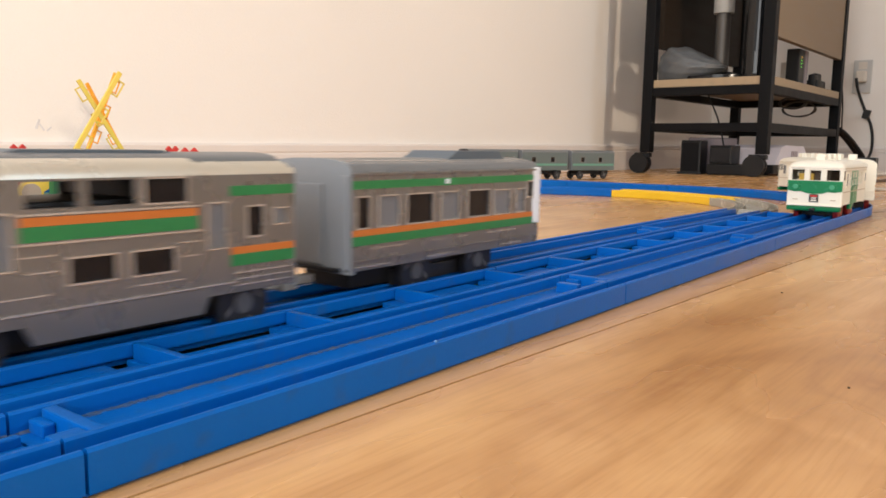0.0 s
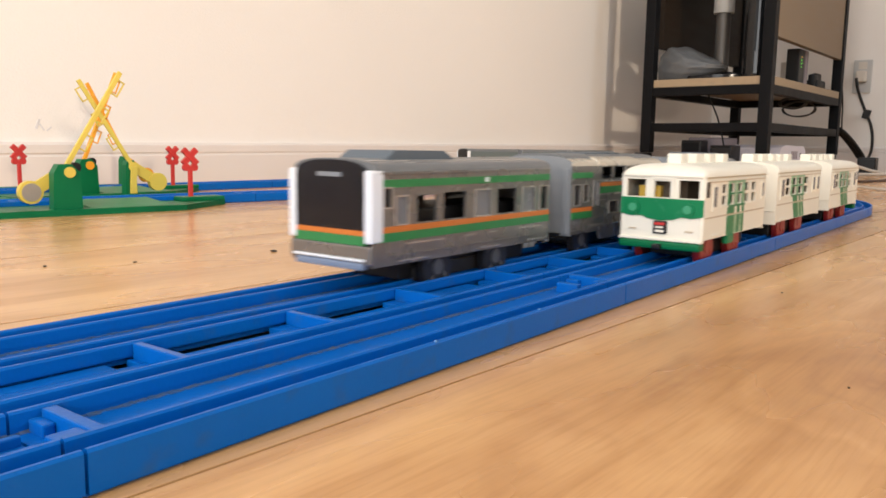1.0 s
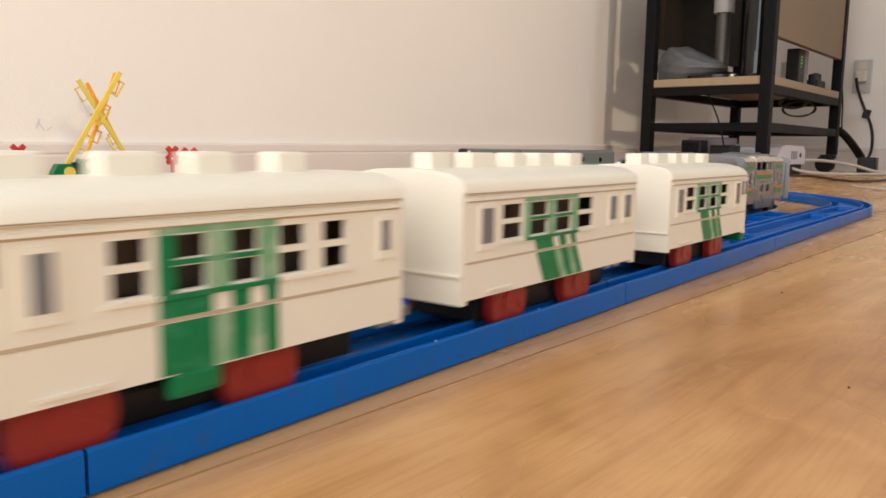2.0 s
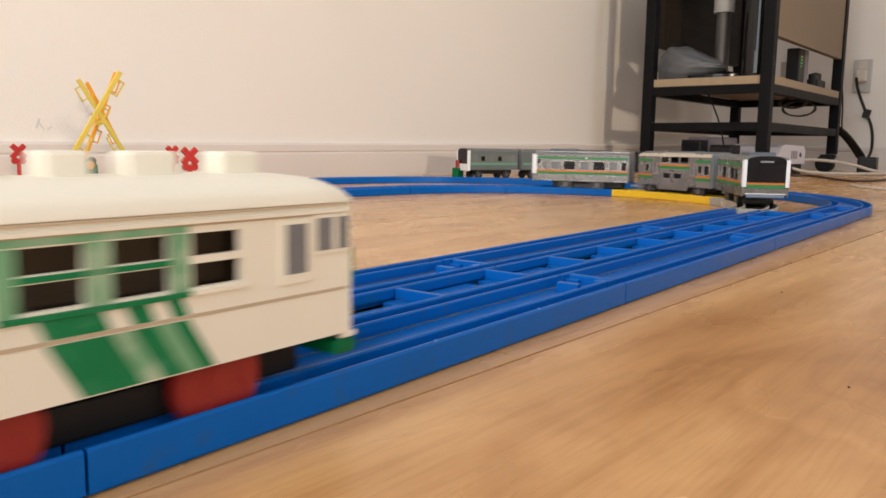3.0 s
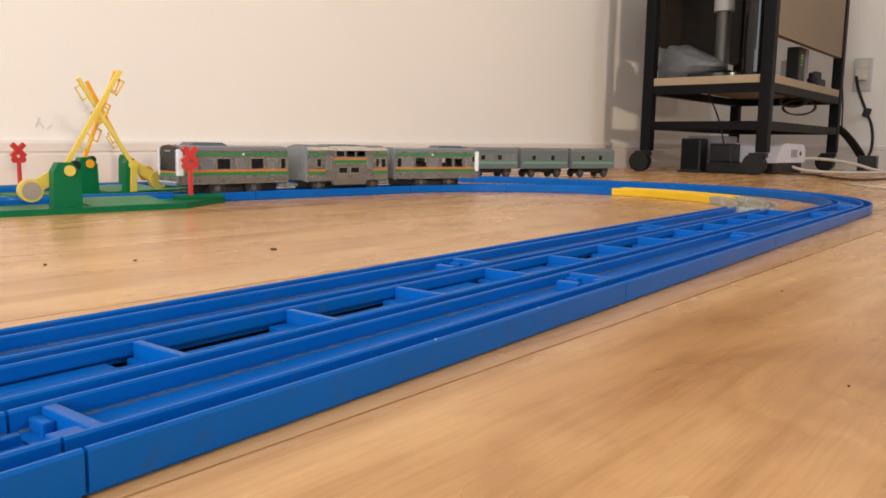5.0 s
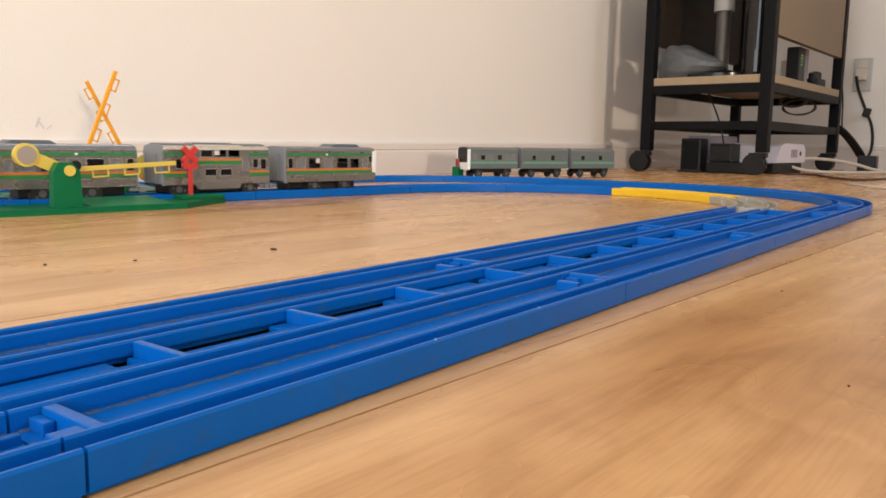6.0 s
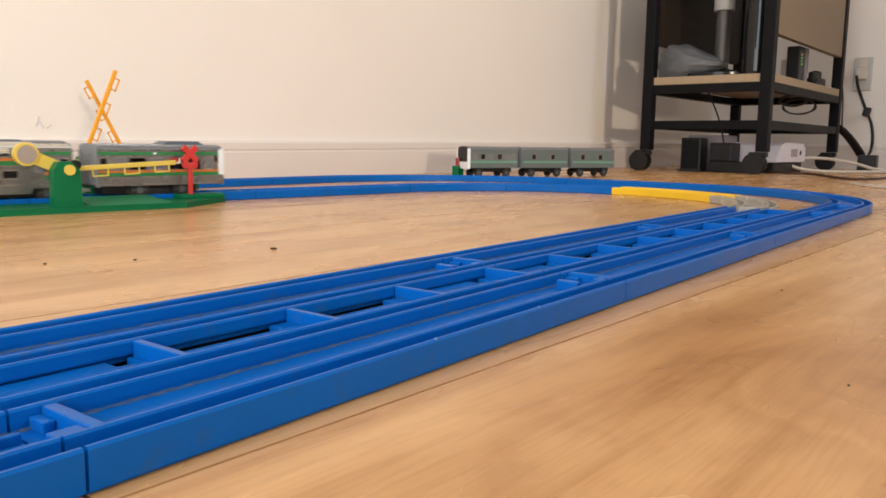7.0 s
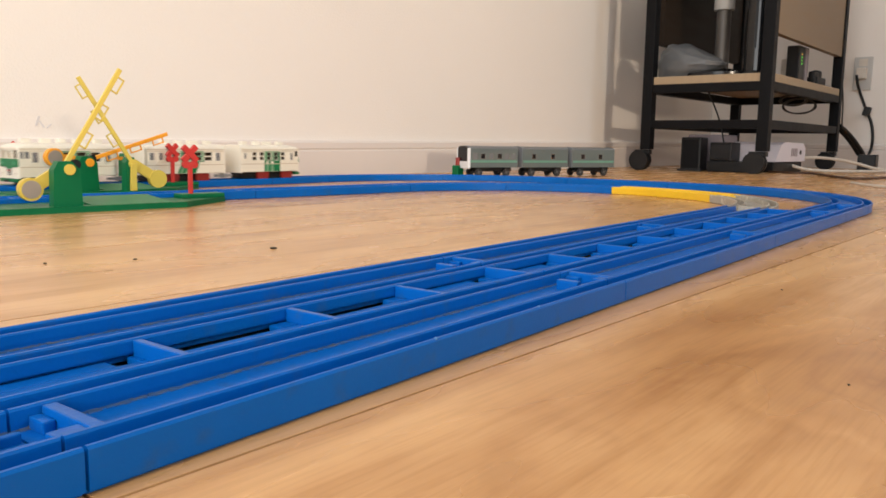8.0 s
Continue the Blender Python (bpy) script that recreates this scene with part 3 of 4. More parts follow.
def teal_parked_car(label, cab):
    L, w = 106, 40
    ob = thing("grey_train_car", label, "toy train car", "parked grey train cars")
    o = -L / 2
    holes = [(o + a, o + a + 9, 33, 42) for a in ((10, 26, 44, 62, 78, 92) if cab else (22, 66))]
    shell(ob, L, w, 17, 51, holes, TEAL_GREY)
    panes(ob, w, holes, lambda h: GLASS_DARK if round(h[0] - o) in (26, 62, 22, 66) else GLASS_GREY)
    part("roof", prisms((arch(w, 51, 56), "x", o + 1, L / 2)), ROOF_GREY, ob, smooth=40)
    band(ob, "green_stripe", o + 2, L / 2 - 1, 26, 30, w, mat_stripe_pale)
    part("end_wall", prisms(([(-w / 2 + 0.1, 17), (w / 2 - 0.1, 17)] + arch(w - 0.2, 51, 56.2), "x", L / 2 - 1.5, L / 2 + 0.4)), END_GREY, ob)
    if cab:
        part("cab_face", prisms(([(-17.5, 28), (17.5, 28)] + arch(35, 48, 55), "x", o - 1, o + 2)), FACE_BLACK, ob, "black cab front")
        for s in (-1, 1):
            y0, y1 = sorted((s * 17.0, s * 20.4))
            part("cab_pillar", boxes((o - 1.5, o + 4, y0, y1, 16, 52), bevel=0.9), PILLAR_WHITE, ob)
        part("nose", boxes((o - 1.2, o + 3, -20, 20, 15, 27.9), bevel=0.8), PILLAR_WHITE, ob)
    else:
        part("end_wall", prisms(([(-w / 2 + 0.1, 17), (w / 2 - 0.1, 17)] + arch(w - 0.2, 51, 56.2), "x", o - 0.4, o + 1.5)), END_GREY, ob)
    for x in (24, 84):
        axle(ob, o + x, 8, DARK_WHEEL, HUB).location.z -= 0.0037
    return ob


mat_stripe_pale = mat("stripe_teal", (0.13, 0.30, 0.22), 0.4)


def cab_front(ob, o, w, tail=False):
    """Three-window cab end of a cream railcar at -x; the tail end is turned round."""
    fr = part("cab_front", bmesh.new(), CREAM, ob)
    bm = bmesh.new()
    panel(bm, -w / 2 + 0.6, w / 2 - 0.6, 17, 48, 0.3, -1.4, [(-17.8, -8.2, 37.6, 46), (-4.0, 4.0, 37.6, 45.4), (8.2, 17.8, 37.6, 46)])
    bm.transform(Matrix.Translation((o * MM, 0, 0)) @ pose(0, 0, 0, 0, 0, 90))
    bm.to_mesh(fr.data)
    bm.free()
    part("door_frame", boxes((o - 0.9, o - 0.2, -6.2, -4.9, 37.2, 47.2), (o - 0.9, o - 0.2, 4.9, 6.2, 37.2, 47.2), (o - 0.9, o - 0.2, -4.9, 4.9, 46.1, 47.2), bevel=0.25), CREAM, fr)
    part("brow", boxes((o - 1.0, o + 1, -w / 2 + 0.5, w / 2 - 0.5, 47.0, 48.8), bevel=0.6), CREAM, fr)
    for s in (-1, 1):
        part("corner_pillar", discs(((o + 1.0, s * (w / 2 - 1.3), 32.5), 1.5, 31, "z", 16)), CREAM, fr, smooth=40)
    low = [(-20.4, 29.2), (-15, 28.2), (-10, 28.6), (-6, 27.2), (0, 26.6), (6, 27.2), (10, 28.6), (15, 28.2), (20.4, 29.2)]
    part("green_front_band", prisms(([(20.4, 37.2), (-20.4, 37.2)] + low, "x", o - 0.9, o + 0.2)), LIVERY_GREEN, fr, "green band dipping at the middle")
    for s in (-1, 1):
        part("headlight", discs(((o - 0.95, s * 13.5, 32.4), 3.0, 1.0, "x", 20)), LIVERY_GREEN, fr)
        part("headlight_rim", discs(((o - 1.4, s * 13.5 + 0.6, 32.4), 2.0, 0.6, "x", 20)), mat_rim, fr)
        part("tail_light", boxes((o - 0.8, o + 0.2, s * 14 - 2, s * 14 + 2, 21.6, 22.4), bevel=0.3), CREAM_TRIM, fr)
    part("emblem_plate", boxes((o - 1.4, o + 0.2, -3.4, 3.4, 20.2, 26.4), bevel=0.5), BLACK, fr, "small dark front plate with pale bars")
    part("pale_bar", boxes((o - 1.6, o - 1.3, -2.2, 2.2, 21.0, 22.2)), CREAM, fr)
    part("pale_bar", boxes((o - 1.6, o - 1.3, -2.0, 2.0, 23.0, 23.8)), CREAM, fr)
    part("red_bar", boxes((o - 1.6, o - 1.3, -2.6, 2.6, 24.5, 25.7)), RED, fr)
    part("bumper_bar", boxes((o - 1.8, o + 0.4, -w / 2, w / 2, 16.9, 18.2), bevel=0.4), CREAM, fr)
    part("front_skirt", boxes((o - 2.4, o + 4.5, -w / 2 + 0.4, w / 2 - 0.4, 13, 16.8), bevel=1.2), GREEN, fr, "green front skirt")
    part("hook", boxes((o - 5.5, o - 2.2, -2, 2, 13.2, 15.6), bevel=0.6), BLACK, fr)
    part("driver_console", boxes((o + 3, o + 9, 2, 13, 30, 43), bevel=0.6), MECH, fr)
    if tail:
        fr.matrix_basis = pose(0, 0, 0, 0, 0, 180)


def cream_car(label, L, lead=False, slant=0.0, tail=False):
    """White and green railcar; its front looks towards -x."""
    w = 41
    ob = thing("cream_train_car", label, "toy train car", "cream train cars")
    o = -L / 2
    cols = [(o + 25 + i * 12.2, o + 32 + i * 12.2) for i in range(5)] if lead else [(o + 19 + i * 15.5, o + 30 + i * 15.5) for i in range(4)]
    holes = [(a, b, z0, z1) for a, b in cols for z0, z1 in ((33.8, 38.2), (39.6, 43.8))]
    doors = [(o + 10.5, o + 16.5, 31.5, 44), (L / 2 - 9, L / 2 - 4, 33.8, 43.8)] if lead else [(o + 6.5, o + 14.5, 31.5, 44.3), (L / 2 - 20.5, L / 2 - 12.5, 31.5, 44.8)] if tail else [(o + 6.5, o + 14.5, 31.5, 44.3), (L / 2 - 24, L / 2 - 17, 33, 44.3), (L / 2 - 12, L / 2 - 4.5, 33, 44.3)]
    shell(ob, L, w, 18.2, 48, holes, CREAM)
    for x0, x1, z0, z1 in doors:
        band(ob, "door", x0, x1, z0, z1, w, CREAM, 0.55)
        band(ob, "door_window", x0 + 1.2, x1 - 1.2, z0 + 2, z1 - 1, w, GLASS_GREY, 0.7)
    if tail:
        for a, b in ((10.6, 6.2), (4.4, 1.4)):
            band(ob, "cab_window_frame", L / 2 - a - 0.8, L / 2 - b + 0.8, 36.8, 45.4, w, CREAM, 0.4)
            band(ob, "cab_window", L / 2 - a, L / 2 - b, 37.6, 44.6, w, GLASS_GREY, 0.55)
    if lead:
        part("cab_window", boxes((o + 2.2, o + 6.6, -w / 2 - 0.15, -w / 2 + 0.5, 38.2, 46.2)), GLASS_DARK, ob)
        part("cab_window", boxes((o + 2.2, o + 6.6, w / 2 - 0.5, w / 2 + 0.15, 38.2, 46.2)), GLASS_DARK, ob)
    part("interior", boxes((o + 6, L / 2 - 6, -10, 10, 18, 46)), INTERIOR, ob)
    steps = [(o - 1.4, 0.88, 0.16), (o - 0.8, 0.94, 0.42), (o + 1.0, 0.97, 0.68), (o + 4.0, 0.99, 0.88), (o + 9, 1, 0.98), (o + 16, 1, 1), (L / 2 + 0.5, 1, 1)]
    if tail:
        steps = [(-x, kw, kh) for x, kw, kh in reversed(steps)]
    elif not lead:
        steps = [(o - 0.5, 1, 1), (L / 2 + 0.5, 1, 1)]
    bm = bmesh.new()
    rings = [[bm.verts.new(Vector((x, y * kw, 47.8 + (z - 47.8) * kh)) * MM) for y, z in arch(w + 1.2, 47.8, 53.8, 16, 0.7)] for x, kw, kh in steps]
    for a, b in zip(rings, rings[1:]):
        for k in range(len(a)):
            bm.faces.new((a[k], a[(k + 1) % len(a)], b[(k + 1) % len(a)], b[k]))
    bm.faces.new(rings[0])
    bm.faces.new(rings[-1])
    bmesh.ops.recalc_face_normals(bm, faces=bm.faces[:])
    roof = part("roof", bm, CREAM, ob, smooth=40)
    for u, v in ((0.06, 0.15), (0.24, 0.36), (0.45, 0.53), (0.60, 0.70), (0.80, 0.89)) if not lead else ((0.13, 0.23), (0.34, 0.46), (0.54, 0.64), (0.76, 0.85)):
        part("roof_vent", boxes((o + L * u, o + L * v, -3.6, 3.6, 52.4, 58.4), bevel=0.8), CREAM, roof)
    band(ob, "rain_rail", o + 1, L / 2 - 1, 45.6, 46.3, w, CREAM, 0.7)
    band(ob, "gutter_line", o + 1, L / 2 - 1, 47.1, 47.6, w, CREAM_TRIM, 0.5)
    # thin raised strip; its darker cream paints the shade below the rain rail
    band(ob, "shade_strip", o + 1, L / 2 - 1, 45.1, 45.5, w, CREAM_TRIM, 0.14)
    band(ob, "belt_rail", o + 1, L / 2 - 1, 28.2, 28.9, w, CREAM_TRIM, 0.12)
    band(ob, "sill", cols[0][0] - 1.5, cols[-1][1] + 1.5, 32.4, 33.2, w, CREAM, 0.6)
    band(ob, "step", o + 12, o + 24, 19.4, 20.1, w, CREAM, 0.7)
    for s in (-1, 1):
        y0, y1 = sorted((s * (w / 2 - 0.2), s * (w / 2 + 0.2)))
        c0, c1 = (cols[1][0] - 3.5, cols[3][0] - 0.6) if lead else (cols[1][0] + 4, cols[3][0] - 1)
        m0 = cols[1][0] - 3.5
        for a, b in ((0, 0.42), (0.58, 0.74), (0.88, 1.0)):
            xa, xb = c0 + (c1 - c0) * a, c0 + (c1 - c0) * b
            part("green_slash", prisms(([(xa, 28), (xb, 28), (xb + slant, 18.5), (xa + slant, 18.5)], "y", y0, y1)), LIVERY_GREEN, ob, "slanting green livery stripe")
            part("green_slash", prisms(([(xa - slant * 0.25, 32.2), (xb - slant * 0.25, 32.2), (xb, 29), (xa, 29)], "y", y0, y1)), LIVERY_GREEN, ob)
        for a, b in ((0.42, 0.58), (0.74, 0.88)):
            xa, xb = c0 + (c1 - c0) * a, c0 + (c1 - c0) * b
            part("pale_slash", prisms(([(xa, 28), (xb, 28), (xb + slant, 18.5), (xa + slant, 18.5)], "y", *sorted((s * (w / 2 - 0.2), s * (w / 2 + 0.12))))), LIVERY_PALE, ob, "pale green livery stripe")
        part("green_rail", boxes((m0, cols[3][0] - 0.6, *sorted((s * (w / 2), s * (w / 2 + 0.66))), 32.35, 33.25)), LIVERY_GREEN, ob)
        part("green_rail", boxes((m0, cols[3][0] - 0.6, y0, y1, 44.1, 45.3)), LIVERY_PALE, ob)
        for a, b in ((m0, cols[1][0]), (cols[1][1], cols[2][0]), (cols[2][1], cols[3][0] - 0.6)):
            part("green_mullion", boxes((a, b, y0, y1, 33.3, 43.9)), LIVERY_GREEN if a == m0 and lead else LIVERY_PALE, ob)
        part("green_mullion", boxes((cols[1][0], cols[2][1], y0, y1, 38.4, 39.4)), LIVERY_GREEN, ob)
    if lead:
        cab_front(ob, o, w)
        coupler(ob, L / 2, 1)
        part("end_wall", boxes((L / 2 - 1.5, L / 2 + 0.3, -w / 2, w / 2, 17, 48.4), bevel=0.3), CREAM, ob)
        part("tool_box", boxes((o + 36, o + 47, -w / 2 - 0.3, -w / 2 + 3, 13.5, 19), bevel=1.4), LIVERY_GREEN, ob)
    else:
        for s in (-1,) if tail else (-1, 1):
            part("end_wall", prisms(([(-w / 2, 17), (w / 2, 17)] + arch(w, 47.8, 53.2, 14, 0.7), "x", *sorted((s * (L / 2 - 1.5), s * (L / 2 + 0.9))))), CREAM, ob)
            part("end_sill", boxes((*sorted((s * (L / 2 + 0.7), s * (L / 2 + 1.6))), -w / 2, w / 2, 24.6, 25.5), bevel=0.3), CREAM, ob)
            coupler(ob, s * L / 2, s)
        if tail:
            cab_front(ob, o, w, True)
    for x in ((18, 60) if lead else (30, 74)):
        axle(ob, o + x, 10.0, RED_WHEEL, RED_WHEEL)
    part("bogie_frame", boxes((o + 18, o + 72, -12.4, 12.4, 8, 15), bevel=0.8), BLACK, ob)
    return ob


mat_rim = mat("pale_green_rim", (0.05, 0.30, 0.15), 0.35)

SILVER_TRAIN = []  # (car, distance of its middle ahead of the tail face)
c = silver_cab_car("silver commuter cab car with orange and green stripes", False)
SILVER_TRAIN.append((c, 61, 1))
SILVER_TRAIN.append((silver_double_deck_car("silver double-deck car with orange and green stripes"), 200.5, 1))
c = silver_cab_car("silver commuter cab car with orange and green stripes")
SILVER_TRAIN.append((c, 344, -1))
CREAM_TRAIN = [(cream_car("cream and green railcar with three cab windows", 100, True), 50),
               (cream_car("cream middle railcar with a slanting green stripe", 112, False, 5), 182),
               (cream_car("cream end railcar with a rounded cab at its tail", 107, False, 5.5, True), 327.5)]

start = Vector((1088, 716, 0))
way = Vector((0.915, -0.403, 0))
for i in range(3):
    p = (start + way * (62 + 117 * i)) * MM
    teal_parked_car("grey-green toy train car parked by the wall", i == 0).matrix_basis = pose(p.x, p.y, 0, 0, 0, math.degrees(math.atan2(way.y, way.x)))

# ---- level crossings ----
GATES = {}


def crossing(key, at, arm_material):
    """A toy level crossing over one rail; its own x runs along the rail."""
    ob = thing("level_crossing", "green plastic toy level crossing with swinging gates", "level crossing", "level crossings", at=at)
    pivots = {-1: (-47, -56), 1: (61, 61) if key == "near" else (75, 61)}
    for s in (-1, 1):
        y0 = s * 19.6
        out = [(-125, y0), (112, y0), (112, s * 32), (50, s * 76), (-125, s * 76)] if s < 0 else [(-125, y0), (125, y0), (125, s * 76), (-58, s * 76), (-125, s * 30)]
        px = pivots[s][0]
        base = part("base_plate", prisms((out, "z", 0, 5)), GREEN, ob)
        part("ramp", prisms(([(s * 21, 5), (s * 21, 9.2), (s * 73, 5.2), (s * 73, 5)], "x", *sorted((px - s * 16, px - s * 85)))), RAMP_GREEN, base, "worn pale green road ramp")
        part("kerb", boxes((min(-s * 64, -s * 108), max(-s * 64, -s * 108), s * 30 - 9, s * 30 + 9, 4.9, 9), bevel=1), GREEN, base)
        part("gate_post", prisms(([(px - 13, 5), (px + 9.5, 5), (px + 8.5, 34), (px + 2, 41), (px - 8, 41), (px - 12, 34)] if s < 0 else [(px - 8, 5), (px + 4, 5), (px + 3, 36), (px + 1, 41), (px - 5, 41), (px - 7, 36)], "y", *sorted((s * 60, s * 71)))), GREEN, base)
        if s < 0:
            part("black_knob", discs(((px + 9, s * 58, 38), 4.2, 5)), BLACK, base)
        part("pivot_pin", discs(((px, s * 71.5, 34.5), 4.3, 2.4)), arm_material, base)
    part("track_slab", boxes((-112, 112, -9.3, 9.3, 4.1, 6.2)), BLUE, ob)
    for s in (-1, 1):
        g = part("gate_arm", bmesh.new(), arm_material, ob, "hinged gate arm with hanging loops")
        bm = bmesh.new()
        box(bm, -4, 97 if key == "near" else 106, -1.5, 1.5, -2.0, 2.0, bevel=0.5)
        for a in (30, 57, 84) if key == "near" else (34, 63, 92):
            for u0, u1, v0, v1 in ((a - 7, a + 7, -8, -6.8), (a - 7, a - 5.8, -8, -2), (a + 5.8, a + 7, -8, -2)):
                box(bm, u0, u1, -0.6, 0.6, v0, v1)
        disc(bm, (0, 0, 0), 4.6, 4.4)
        m = pose(0, 0, 0, 0, -153, 0)
        bmesh.ops.create_cube(bm, size=1, matrix=m @ Matrix.Translation((0.015, 0, 0)) @ Matrix.Diagonal((0.030, 0.004, 0.010, 1)))
        tip = m @ Vector((0.030, 0, 0))
        disc(bm, tip / MM, 9.2, 6.5)
        bm.to_mesh(g.data)
        bm.free()
        if key == "near" and s > 0:
            part("stop_leg", prisms(([(-3, 0), (3, 0), (4.2, -14), (4.6, -27), (-1.5, -27), (-1.2, -14)], "y", 2.6, 6)), arm_material, g).matrix_basis = pose(0, 0, 0, 0, 59, 0)
        part("weight", discs(((tip.x / MM, -3.4, tip.z / MM), 7.2, 1.2)), METAL, g, "round metal counterweight")
        GATES[key, s] = (g, pivots[s])
    for s, x in ((-1, 75), (-1, -101)) if key == "near" else ((-1, 75), (1, -70)):
        sign = part("crossing_sign", boxes((x - 1.9, x + 1.9, s * 34 - 1.6, s * 34 + 1.6, 4.9, 38), bevel=0.4), RED, ob, "red crossing sign with an X on a post")
        bm = bmesh.new()
        for k in (-1, 1):
            bmesh.ops.create_cube(bm, size=1, matrix=Matrix.Translation((x * MM, s * 0.034 - 0.0004 * k, 0.0465)) @ pose(0, 0, 0, 0, k * 45, 0) @ Matrix.Diagonal((0.019, 0.0036, 0.0052, 1)))
        part("cross", bm, RED, sign)
        part("lamp_housing", discs(((x - 4, s * 34, 36.5), 3.6, 3), ((x + 4, s * 34, 36.5), 3.6, 3)), RED, sign)
    return ob


crossing("near", pose(0.312, 0.5595, 0, 0, 0, -8), ARM_YELLOW)
crossing("far", pose(0.408, 0.729, 0, 0, 0, 0), ORANGE)

# ---- shelf rack in the corner ----
RACK = pose(1.800, 0.372, 0, 0, 0, -2.5)


def build_rack():
    ob = thing("shelf_rack", "black steel rack on castors with wooden shelf boards", "shelf rack", at=RACK)
    W, D = 640, 310
    for x in (0, W - 26):
        for y in (0, D - 26):
            leg = part("leg", boxes((x, x + 26, y, y + 26, 52, 620), bevel=1.5), STEEL_BLACK, ob)
            c = part("castor", discs(((x + 2, y + 28, 25), 25, 9, "x", 24), ((x + 18, y + 28, 25), 25, 9, "x", 24), ((x + 10, y + 28, 25), 8, 10, "x", 12)), BLACK, leg, smooth=40)
            part("castor_fork", boxes((x + 4, x + 22, y + 2, y + 42, 40, 51.5), bevel=2), BLACK, c)
    for z in (104, 190, 545):
        for y in (0, D - 26):
            part("rail", boxes((26, W - 26, y + 2, y + 24, z, z + 20), bevel=1), STEEL_BLACK, ob)
        for x in (0, W - 26):
            part("rail", boxes((x + 2, x + 24, 26, D - 26, z, z + 20), bevel=1), STEEL_BLACK, ob)
    part("shelf_board", boxes((4, W - 4, 27, D - 27, 210.4, 229), (27, W - 27, 3, 26.9, 210.4, 229), bevel=1), BOARD_WOOD, ob, "pale wood shelf board")
    part("shelf_board", boxes((4, W - 4, 27, D - 27, 565.4, 584), bevel=1), BOARD_WOOD, ob)
    part("side_panel", boxes((40, W - 27, 4, 20, 318, 545), bevel=1), PANEL_WOOD, ob, "brown wooden side panel")
    # twin of the side panel, coloured as dark as the rack's shaded inside
    part("side_panel", boxes((64, W - 27, D - 20, D - 4, 312, 545), bevel=1), SHADED_WOOD, ob, "brown back panel, its colour darkened for the shade inside")
    return ob


build_rack()


def on_rack(x, y, z=229, rz=0):
    return RACK @ pose(x * MM, y * MM, z * MM, 0, 0, rz)


def build_rack_things():
    st = thing("monitor_stand", "grey pole on a glossy black round foot", "stand", at=on_rack(95, 152))
    part("foot", discs(((0, 0, 4), 88, 8, "z", 40), ((0, 0, 14), 60, 12, "z", 40, 26)), FACE_BLACK, st, smooth=30)
    part("pole", discs(((0, 0, 90), 17, 145, "z", 24)), POLE, st, smooth=40)
    part("pole_sleeve", discs(((0, 0, 215), 24, 110, "z", 24)), COUPLER, st, smooth=40)
    sc = thing("glossy_casing", "glossy black rounded casing standing at the shelf edge", "appliance", at=on_rack(66, 58, 229, 8))
    bm = discs(((0, 0, 150), 30, 284, "z", 40, 25))
    part("casing", bm, BLACK_GLOSS, sc, smooth=40)
    part("stand_foot", discs(((0, 0, 4), 44, 8, "z", 40, 38)), BLACK_GLOSS, sc, smooth=40)
    part("rib", boxes((-29, -26, -3, 3, 10, 280), bevel=0.8), BLACK, sc)
    bm = bmesh.new()
    bmesh.ops.create_icosphere(bm, subdivisions=4, radius=1)
    for v in bm.verts:
        d = v.co.normalized()
        fold = 1 + 0.045 * math.sin(9 * d.y + 4 * d.z) * math.sin(7 * d.x + 5 * d.z) + 0.03 * math.sin(15 * d.z - 6 * d.y)
        v.co = Vector((d.x * 52 * fold, d.y * 88 * fold, max(0.0, 30 + d.z * (46 + 34 * d.y) * fold))) * MM
    solo("plastic_bag", bm, POLY, "crumpled milky plastic bag on the shelf", "plastic bag", at=on_rack(66, 214, 229, -4), smooth=60)
    ro = thing("router", "slim black upright router with green lights", "router", at=on_rack(330, 46))
    part("casing", boxes((-24, 24, -16, 16, 0, 92), bevel=3), BLACK, ro)
    for i, m in enumerate((LED, LED, LED, LED_AMBER)):
        part("light", boxes((-5, -2.4, -17.0, -15.9, 46 + 8 * i, 48.4 + 8 * i)), m, ro)
    solo("adapter_box", boxes((-14, 14, -14, 14, 0, 95), bevel=2), LILAC_BOX, "grey upright plastic box on the shelf", "box", at=on_rack(396, 50))
    solo("paper_stack", boxes((-50, 30, -8, 8, 0, 74), bevel=1), CABLE_WHITE, "pale upright folder on the shelf", "folder", at=on_rack(500, 110))
    bm = boxes((-52, 30, -16, 16, 0, 26), (-64, -20, -10, 8, 8, 40), (-20, 24, -6, 12, 20, 46), bevel=6)
    solo("power_plug", bm, BLACK, "black plug adapter on the shelf", "adapter", at=on_rack(520, 40), smooth=40)
    # below the rack, on the floor
    spk = thing("small_speaker", "small black upright speaker under the rack", "speaker", at=on_rack(70, 180, 0, 6))
    part("cabinet", boxes((0, 62, 0, 50, 0, 84), bevel=4), BLACK, spk)
    part("grille", boxes((-1.5, 0.2, 5, 45, 8, 78), bevel=0.8), STEEL_BLACK, spk)
    part("foot", boxes((-6, 68, -5, 55, -0.5, 5), bevel=1), BLACK, spk)
    solo("flat_unit", boxes((0, 72, 0, 116, 0, 26), bevel=3), BLACK, "flat black unit under the rack", "electronics box", at=on_rack(72, 48, 0))
    mb = thing("media_box", "glossy black recorder lying on a flat unit", "electronics box", at=on_rack(76, 106, 26.2))
    part("casing", boxes((0, 62, 0, 54, 0, 46), bevel=3), BLACK, mb)
